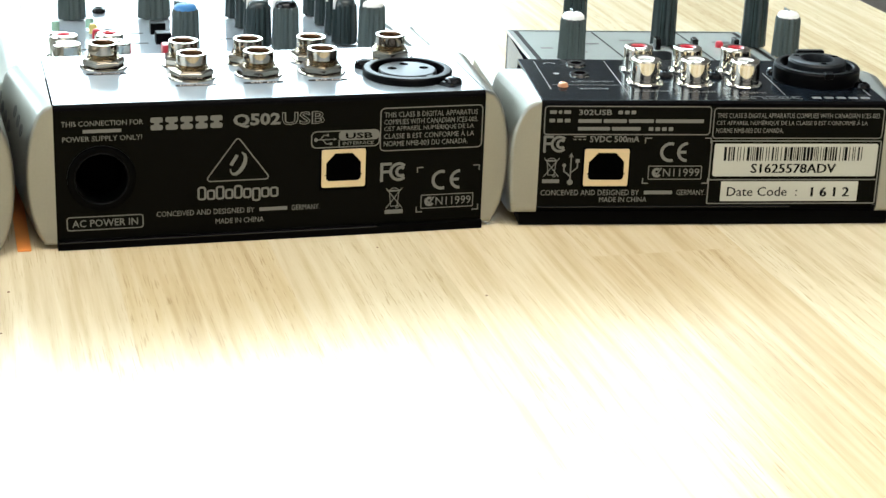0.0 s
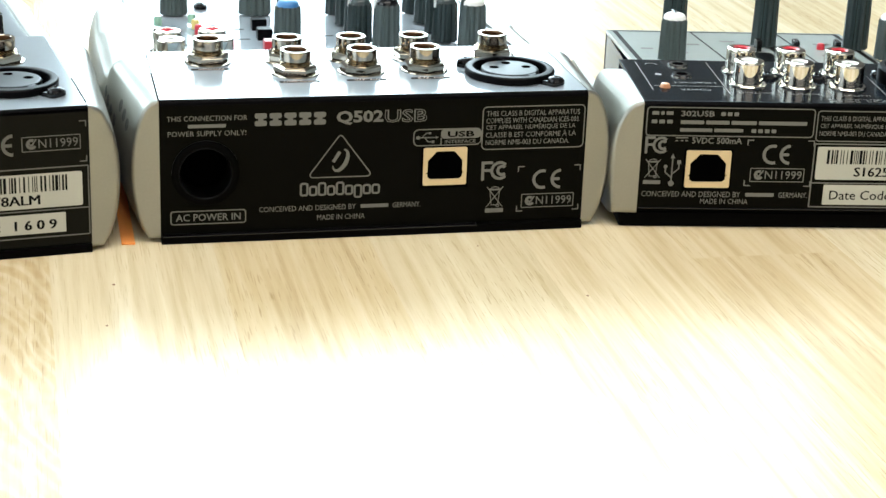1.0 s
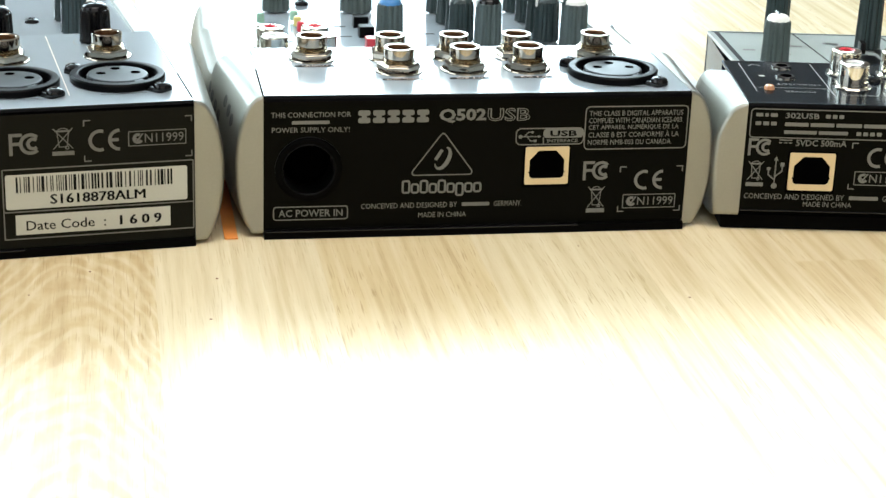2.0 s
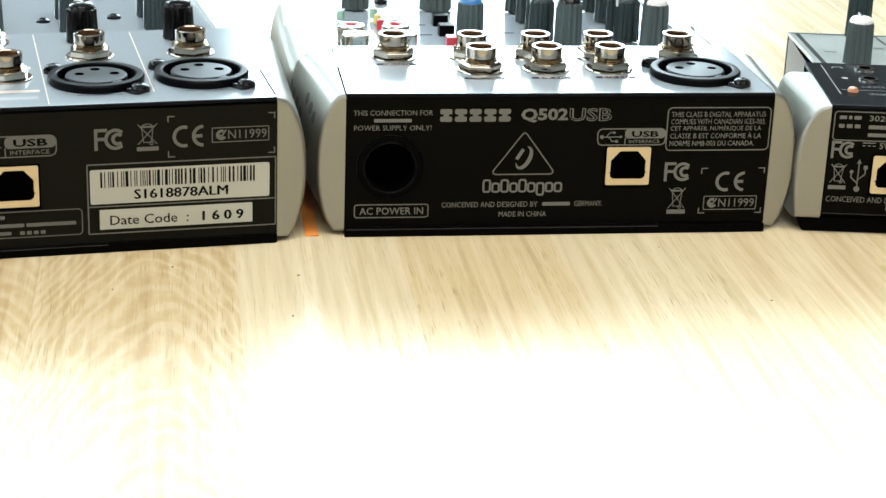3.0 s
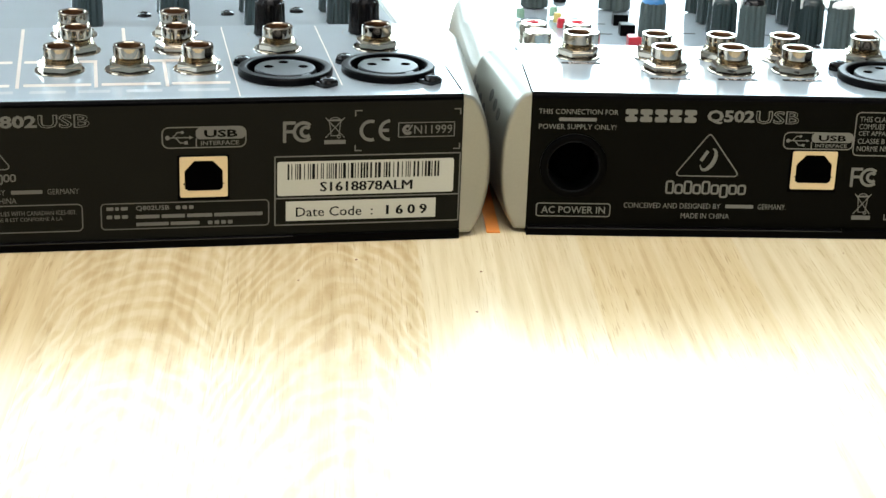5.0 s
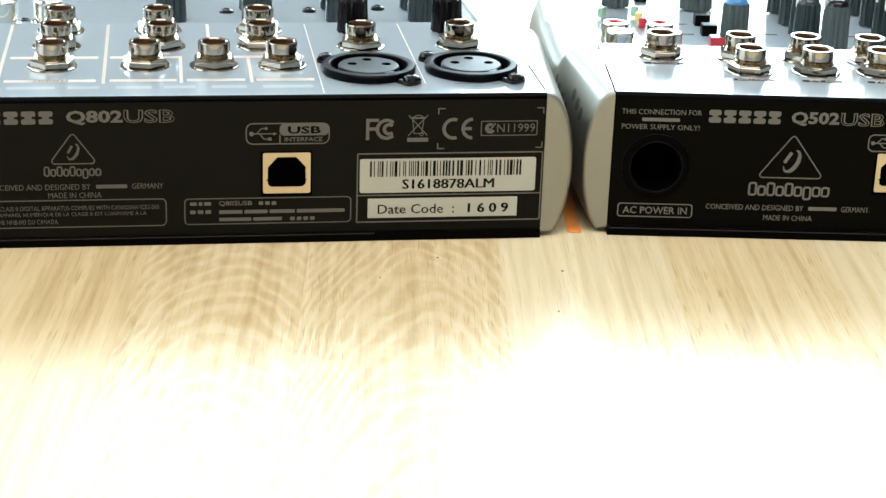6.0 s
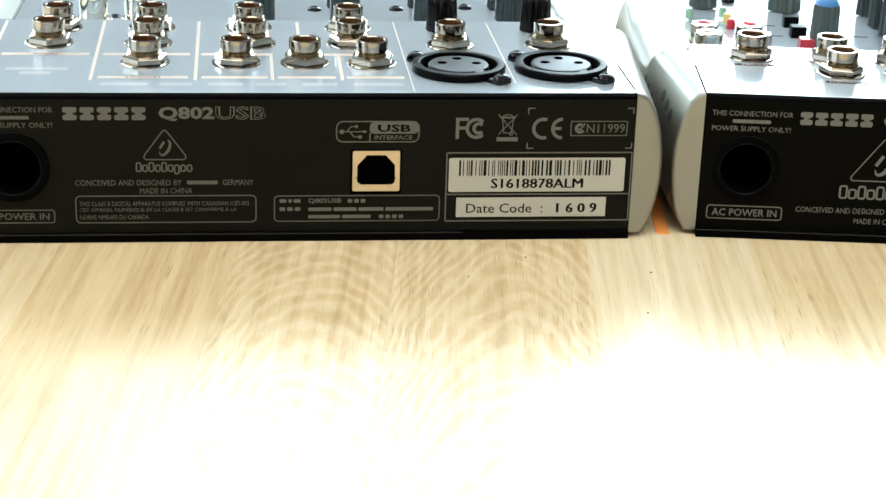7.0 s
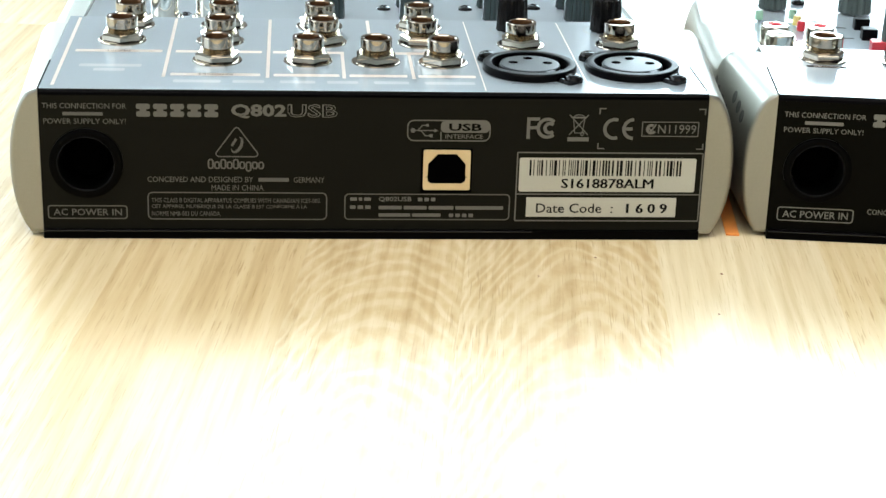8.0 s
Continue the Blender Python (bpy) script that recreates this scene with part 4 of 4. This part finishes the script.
# ---- wide mixer: eight inputs ----
PRINT_SET[0] = DIMMER_PRINT
m8 = mixer(-0.2574, -0.0251, 7.19, "wide silver eight-channel audio mixer with black rear panel")
W8, ZT = 169.5, 39.3
# tray reaches 1 mm out, black in place of the shadow underneath
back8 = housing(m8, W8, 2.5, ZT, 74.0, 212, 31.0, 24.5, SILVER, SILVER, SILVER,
                [arc(11.4, 20.0, 7.1, 0, 350, 35), [(97.0, 13.8), (108.3, 13.8), (108.3, 23.8), (97.0, 23.8)]], tray=-1.0, paint=BRIGHTPANEL)
left8 = [(0.0, 1.2, ZT, 7.6), (3, 0.8, ZT, 8.2), (12, 0.8, ZT, 9.2), (35, 1, ZT, 11.0), (60, 1, ZT, 12.4), (65, 1, ZT, 12.6), (68, 1, ZT - 0.4, 12.8), (71, 1, ZT - 1.6, 13.0), (74, 1, ZT - 4.0, 13.2), (77, 1, ZT - 6.4, 13.4), (81, 1, 31.9, 13.6), (90, 1, 31.2, 13.8), (150, 1, 29, 13.6), (195, 1, 26.5, 10.0), (213, 1, 25, 6.0)]
straight8 = [(y, lo, hi, 7.6 + (w - 7.6) * 0.45) for y, lo, hi, w in left8]
side_cap(m8, -1, 0.0, straight8, "silver-grey plastic side cap", 150)
slim8 = [(y, lo, hi, w if y < 70 else w * 0.62) for y, lo, hi, w in left8]
side_cap(m8, 1, W8, slim8, "silver-grey plastic side cap", 85)
part("seam_gap", box(-0.2, 0.2, 0.5, 27, ZT - 0.6, ZT + 0.05), HOLE, m8)
part("seam_gap", box(W8 - 0.15, W8 + 0.15, 3.5, 27, ZT - 0.6, ZT + 0.05), HOLE, m8)
side_seam(m8, 0.0, 78, 210, 30.8, 0.047)
p = back8
rear_common(p, ((1.0, 21.8, 34.4, 35.8), (6.0, 16.4, 32.4, 33.7), (1.2, 21.6, 30.4, 31.8), (1.4, 21.2, 5.2, 8.6)))
PRINT_SET[0] = DIM_PRINT
series_bars(p, 24.2, 45.4, 32.4, 35.8)
text("Q802", 47.8, 61.7, 32.1, 35.9, p, None, None, 0.035)
outline_letters("USB", 62.0, 74.6, 32.5, 36.0, p)
power_inlet(p, 11.4, 20.0, 9.2, 7.0)
PRINT_SET[0] = DIMMER_PRINT
logo(p, 43.8, 54.6, 22.0, 29.9, 41.9, 56.2, 18.2, 21.2)
conceived(p, 26.6, 71.4, 15.1, 16.6, 42.7, 55.9, 12.9, 14.4, "")
frame_line(p, 26.6, 72.0, 5.1, 12.3, 1.2)
text("THIS CLASS B DIGITAL APPARATUS COMPLIES WITH CANADIAN ICES-003.", 27.5, 70.5, 9.6, 10.8, p)
text("CET APPAREIL NUM\u00c9RIQUE DE LA CLASSE B EST CONFORME \u00c0 LA", 27.5, 67.0, 7.9, 9.3, p)
text("NORME NMB-003 DU CANADA.", 27.5, 45.0, 6.0, 7.2, p)
frame_line(p, 76.7, 119.2, 5.2, 12.1, 1.0)


def maker_lines(p, x0, z_top, k, model):
    """Model and maker block: the model is lettered, the rest are plain bars."""
    bars(p, x0, x0 + 6.5 * k, z_top - 1.5 * k, z_top, (1, 0.6, 1))
    text(model, x0 + 8.2 * k, x0 + 17.6 * k, z_top - 1.6 * k, z_top, p, None, None, 0.015)
    bars(p, x0 + 19.4 * k, x0 + 25 * k, z_top - 1.6 * k, z_top, (1, 1, 1))
    bars(p, x0, x0 + 6.5 * k, z_top - 4.0 * k, z_top - 2.4 * k, (1, 1, 1))
    bars(p, x0 + 8.2 * k, x0 + 44.6 * k, z_top - 4.1 * k, z_top - 2.5 * k, (5.2, 5.2, 5.6, 10.4))
    bars(p, x0 + 8.2 * k, x0 + 26.6 * k, z_top - 6.3 * k, z_top - 4.8 * k, (8.4, 7.6))
    bars(p, x0 + 28.4 * k, x0 + 36 * k, z_top - 6.4 * k, z_top - 4.8 * k, (1, 1, 1, 1))


PRINT_SET[0] = DIM_PRINT
maker_lines(p, 78.0, 11.4, 0.90, "Q802USB")
mark_usb(p, 92.4, 113.4, 26.6, 32.0)
usb_port(p, 96.6, 108.7, 13.4, 24.2)
mark_f(p, 122.8, 130.6, 27.3, 33.0)
mark_bin(p, 133.7, 138.6, 28.4, 33.8, 26.7, 27.8)
mark_ce(p, 142.9, 151.2, 27.2, 33.0)
brackets(p, 141.4, 168.7, 24.8, 35.5)
mark_tick(p, 152.6, 167.2, 28.2, 32.0)
frame_line(p, 120.8, 169.0, 5.0, 23.6, 0.2, 0.35)
put("printed_line", stroke([(120.9, 12.3), (169, 12.3)], 0.35), p, on_back())
st = sticker(p, 121.4, 167.4, 13.0, 22.2, "white barcode sticker")
barcode(st, 124.0, 164.0, 17.4, 21.6, 5)
flat_text("S1618878ALM", 132.4, 156.6, 14.0, 16.6, st, 0.02)
st = sticker(p, 123.6, 162.9, 6.1, 11.4, "white date sticker", 0.08)
flat_text("Date Code  :", 126.2, 146.3, 7.2, 9.8, st, 0.006)
flat_text("1 6 0 9", 149.8, 160.6, 7.2, 9.8, st, 0.025)
for jx, jy, tn in ((43.4, 28.4, 15), (67.3, 28.6, 45), (85.3, 28.3, 30), (103.1, 28.0, 22), (17.0, 48.0, 28), (43.5, 48.0, 35), (71.6, 48.0, 38), (98.6, 48.0, 50),
                   (18.1, 64.4, 12), (43.9, 65.0, 25), (70.8, 65.1, 42), (98.8, 64.6, 18), (126.0, 46.8, 25), (153.6, 47.6, 32)):
    jack(m8, jx, jy, ZT, tn)
xlr(m8, 125.6, 21.7, ZT)
xlr(m8, 153.1, 22.5, ZT)
for kx, ky in ((125.4, 63.0), (152.4, 63.6)):
    knob(m8, kx, ky, ZT - 0.3, 4.5, 10.0, GLOSS, GLOSS, 200, 13)
    put("printed_ring", stroke(arc(-kx, -ky, 6.2, 0, 354, 32), 0.2, True), m8, on_top(ZT, 0.04), PRINT)
for lx0, ly0, lx1, ly1 in ((3.2, 4, 3.2, 72), (30.3, 12, 30.3, 72), (56.8, 12, 56.8, 72), (76.5, 12, 76.5, 36), (84.5, 42, 84.5, 72), (94.5, 12, 94.5, 36), (112.2, 2, 112.2, 72), (139.2, 10, 139.2, 72)):
    deck_line(m8, lx0, ly0, lx1, ly1, 0.9 if lx0 < 110 else 0.3, ZT)
for body, lx, ly, lw in (("MAIN", 17.0, 36.8, 23), ("", 43.5, 36.8, 23), ("", 67.5, 36.8, 19), ("", 98.6, 36.8, 22), ("PHONES", 43.4, 14.6, 23), ("", 66.8, 14.6, 17), ("", 85.4, 14.6, 15), ("", 103.2, 14.6, 15)):
    deck_label(m8, body, lx, ly, lw, 2.4, ZT)
for bx0, bx1, by in ((8, 24, 22.5), (12, 20, 18.5), (33, 45, 8.4), (48, 56, 8.4), (60, 69, 8.4), (72, 80, 8.4), (84, 93, 8.4), (97, 110, 8.4)):
    put("printed_bar", fill(rrect(-bx1, -by - 1.3, -bx0, -by + 1.3, 0.5, 3)), m8, on_top(ZT, 0.04), FAINT)
for kx, ky in ((74.5, 114), (100.8, 112), (126.8, 113), (152.5, 114), (74.5, 134), (100.8, 133), (126.8, 134), (152.5, 134)):
    knob(m8, kx, ky, 31.0 - (ky - 74) * 0.047, 4.8, 14.0, KNOB, KNOB, 170)
for jx, jy in ((24.5, 110.0), (38.0, 110.4)):
    rca(m8, jx, jy, 30.2, False)
for sx, sy in ((30.2, 118), (140.6, 134), (118.2, 131), (92.0, 130)):
    screw(m8, sx, sy, 28.0)
for lx0, lx1 in ((6, 56), (86, 88)):
    put("printed_field", fill([(-lx1, -92), (-lx0, -92), (-lx0, -78), (-lx1, -78)]), m8, on_top(29.9, 0.3), PALE)

# ---- added orange strip: warm light on the table between two mixers ----
ribbon = new("ribbon", finish("ribbon", box(-81.6, -78.0, -0.5, 62, 0.02, 0.5, 0.15), ORANGE))
tagged(ribbon, "narrow orange strip added for the warm light on the table between two mixers", "ribbon")

# ---- small mixer: navy deck ----
PRINT_SET[0] = PRINT
m3 = mixer(0.0590, -0.0033, -8.24, "small navy and silver audio mixer with phono sockets")
W3, Z3 = 97.6, 36.5
back3 = housing(m3, W3, 6.3, Z3, 45.0, 122, 31.0, 26.4, NAVY, PALEPANEL, NAVY,
                [[(13.1, 12.6), (24.8, 12.6), (24.8, 22.5), (13.1, 22.5)]], 9.0, 2.2)
for wx in (9.1, W3 - 10.3):
    part("side_wall", box(wx, wx + 1.2, 46, 120, 3, 25.5), NAVY, m3)
left3 = [(0.0, 4.6, Z3 - 0.2, 7.8), (2.5, 3.8, Z3 - 0.1, 8.4), (10, 3.2, Z3, 8.8), (30, 2.8, Z3, 9.4), (36, 2.5, Z3 - 0.6, 9.2), (42, 2.5, Z3 - 3.5, 8.4), (48, 2.5, 27, 6.0), (56, 2.5, 22, 4.0), (100, 2.5, 18, 3.0), (123, 2.5, 16, 2.0)]
side_cap(m3, -1, 0.0, left3, "silver-grey plastic side cap", 40, 0.84)
side_cap(m3, 1, W3, left3, "silver-grey plastic side cap", 40, 0.84)
part("under_shell", box(-4.5, W3 + 4.5, 1.5, 120, 0.03, 4.4, 0.6), BASE, m3, "black lower shell")
p = back3
frame_line(p, 1.0, 47.4, 27.0, 35.0, 0.9)
maker_lines(p, 2.3, 34.1, 0.98, "302USB")
frame_line(p, 48.3, 96.8, 26.0, 34.6, 0.9)
text("THIS CLASS B DIGITAL APPARATUS COMPLIES WITH CANADIAN ICES-003.", 49.2, 95.9, 31.8, 33.2, p)
text("CET APPAREIL NUM\u00c9RIQUE DE LA CLASSE B EST CONFORME \u00c0 LA", 49.2, 92.3, 29.6, 31.3, p)
text("NORME NMB-003 DU CANADA.", 49.2, 68.4, 27.5, 28.9, p)
mark_f(p, 1.0, 7.6, 21.8, 26.7)
put("direct_current_sign", stroke([(9.3, 26.4), (12.8, 26.4)], 0.3, bm=stroke([(9.3, 25.6), (10.1, 25.6)], 0.3, bm=stroke([(10.7, 25.6), (11.5, 25.6)], 0.3, bm=stroke([(12.0, 25.6), (12.8, 25.6)], 0.3)))), p, on_back())
text("5VDC 500mA", 13.9, 27.8, 24.8, 26.6, p, None, None, 0.015)
mark_bin(p, 1.5, 5.7, 14.8, 20.2, 13.0, 14.1)
tb = bmesh.new()
trident(tb, 9.0, 12.6, 0, 1, 9.2, 0.35)
put("usb_sign", tb, p, on_back())
usb_port(p, 12.7, 25.2, 12.2, 22.9)
mark_ce(p, 34.3, 42.4, 19.1, 24.8)
brackets(p, 29.5, 48.0, 12.9, 26.0)
mark_tick(p, 31.0, 46.0, 14.1, 17.9)
conceived(p, 1.0, 47.6, 9.4, 11.0, 17.6, 31.0, 7.4, 8.9)
frame_line(p, 48.3, 96.9, 6.9, 25.2, 0.2, 0.35)
put("printed_line", stroke([(48.3, 13.9), (96.9, 13.9)], 0.35), p, on_back())
st = sticker(p, 49.2, 96.2, 14.9, 24.4, "white barcode sticker")
barcode(st, 52.0, 92.6, 19.5, 23.5, 9)
flat_text("S1625578ADV", 60.0, 84.6, 15.9, 18.6, st, 0.02)
st = sticker(p, 52.0, 91.6, 7.6, 13.4, "white date sticker", 0.08)
flat_text("Date Code  :", 53.8, 74.1, 9.1, 11.8, st, 0.006)
flat_text("1 6 1 2", 78.0, 89.2, 8.9, 11.7, st, 0.025)
for jx, jy, red in ((32.6, 19.4, False), (46.8, 18.8, False), (61.0, 18.0, False), (33.6, 33.5, True), (47.9, 33.0, True), (62.1, 32.4, True)):
    rca(m3, jx, jy, Z3, red)
for sx, sy in ((40.2, 26.5), (54.6, 26.0), (74.0, 31.5), (95.0, 15.0)):
    screw(m3, sx, sy, Z3)
for hx, hy in ((16.4, 38.6), (15.4, 27.4)):
    h = part("headset_socket", lathe([(2.9, 0), (2.9, 0.3), (2.5, 0.5), (1.8, 0.5), (1.7, -3), (0, -3)], 28), CHROME, m3, "small headset socket with bright rim", at(hx, hy, Z3))
    part("collar", lathe([(2.95, 0.32), (2.6, 0.62), (1.7, 0.62), (1.65, -2)], 28), GLOSS, h)
    # flat black disc for the shade in the socket
    part("cavity", lathe([(1.7, 0.05), (0, 0.04)], 20), HOLE, h)
part("indicator_lamp", lathe([(1.5, 0), (1.5, 0.4), (1.1, 1.1), (0, 1.4)], 20), AMBER, m3, "amber power lamp", at(8.4, 15.0, Z3))
# combined microphone and line socket
combo = part("microphone_socket", lathe([(12.1, 0), (12.3, 0.4), (12.3, 3.9), (11.8, 4.5), (10.6, 4.6), (10.2, 4.2), (10.0, 2.0)], 56), MATTE, m3, "round black combination microphone socket", at(84.0, 24.0, Z3))
part("insert", lathe([(10.0, 2.2), (8.3, 2.2), (8.3, 5.4), (7.8, 6.0), (7.0, 6.2), (4.9, 6.2), (4.5, 5.6), (4.3, 2.0), (0, 2.0)], 48), INSERT, combo)
# flat black discs for the shade in the bore and pin holes
part("cavity", lathe([(4.4, 3.0), (0, 3.0)], 32), HOLE, combo)
part("latch", box(-4.2, 4.2, 6.3, 8.7, 4.6, 6.8, 0.6), MATTE, combo)
part("catch", box(-1.4, 1.4, -12.6, -10.0, 3.2, 4.9, 0.4), MATTE, combo)
for a in (20, 150, 270):
    part("pin_hole", lathe([(0.9, 6.22), (0.9, 6.24), (0, 6.24)], 14, cx=6.2 * math.cos(radians(a)), cy=6.2 * math.sin(radians(a))), HOLE, combo)
for body, cx, cy, w in (("POWER", 16.5, 12.6, 8.5), ("HEADSET", 17.5, 20.0, 12.5), ("OUTPUT", 32.6, 10.4, 10.0), ("INPUT", 46.8, 9.8, 8.0), ("INPUT", 61.0, 9.0, 8.0)):
    put("lettering", letters(body, -cx - w / 2, -cx + w / 2, -cy - 0.8, -cy + 0.8), m3, on_top(Z3, 0.06), PRINT)
for lx0, ly0, lx1, ly1 in ((4.5, 12, 4.5, 42), (25.5, 9, 25.5, 43), (40.0, 8, 40.0, 14), (54.3, 8, 54.3, 14), (70.0, 7, 70.0, 30), (94.5, 6, 94.5, 40), (5.5, 16.4, 25.0, 16.4)):
    deck_line(m3, lx0, ly0, lx1, ly1, 0.35, Z3, PRINT)
bars(m3, -93.5, -76, -5.4, -2.6, (1, 1, 1, 1, 1), on_top(Z3, 0.06))
outline_letters("302USB", -74, -52, -5.6, -2.4, m3, on_top(Z3, 0.06), NAVY)
put("printed_sign", stroke(arc(-8.6, -39, 1.6, 180, 360, 10), 0.4), m3, on_top(Z3, 0.06), PRINT)
put("printed_sign", fill(arc(-8.8, -28.5, 1.0, 0, 330, 8)), m3, on_top(Z3, 0.06), PRINT)
for kx, ky, r, h, bmat, cp in ((21.2, 71, 4.3, 13.4, KNOBL, WHITE), (91.4, 78, 4.3, 13.2, KNOBL, WHITE), (30.5, 116, 4.1, 22, KNOB, WHITE), (56.2, 97, 4.1, 22, KNOB, WHITE), (85.8, 95, 4.1, 22, KNOB, WHITE)):
    knob(m3, kx, ky, 31.0 - (ky - 45) * 0.06, r, h, bmat, cp, 180)
part("indicator_lamp", lathe([(1.3, 0), (1.3, 1.4), (0.9, 2.0), (0, 2.2)], 16), RED, m3, "small red indicator lamp", at(74.4, 94, 28.0))
for sx in (52.8, 65.0, 78.5):
    part("slot_post", box(sx - 0.9, sx + 0.9, 88, 92, 27, 32.0, 0.3), GLOSS, m3, "narrow black slot post")
SLOPE3 = Matrix.Translation((0, 44.8, 31.0)) @ Matrix.Rotation(-math.atan(0.0596), 4, "X") @ Matrix.Rotation(math.pi, 4, "Z") @ Matrix.Translation((0, 44.8, 0))
for lx0, ly0, lx1, ly1, lw in ((40, 48, 37, 120, 0.7), (68, 48, 66, 120, 0.7), (11.5, 47, 11.5, 120, 1.6), (86.2, 47, 86.2, 120, 1.6), (10, 120.0, 87, 120.0, 1.4)):
    put("printed_line", stroke([(-lx0, -ly0), (-lx1, -ly1)], lw), m3, SLOPE3 @ Matrix.Translation((0, 0, 0.1)), PANEL)
for fx0, fx1, fy0, fy1 in ((47, 56, 52, 86), (72, 82, 54, 84), (57.5, 60.5, 70, 112)):
    put("fader_slot", fill(rrect(-fx1, -fy1, -fx0, -fy0, 1.0, 3)), m3, SLOPE3 @ Matrix.Translation((0, 0, 0.15)), MATTE, "dark recessed field round a control")
for bx, by, bw in ((16, 64, 5), (28, 66, 5), (26, 84, 6), (17, 90, 4), (33, 98, 5), (46, 104, 5), (77, 102, 6)):
    put("printed_bar", fill(rrect(-bx - bw / 2, -by - 1.2, -bx + bw / 2, -by + 1.2, 0.4, 3)), m3, SLOPE3 @ Matrix.Translation((0, 0, 0.1)), INSERT)
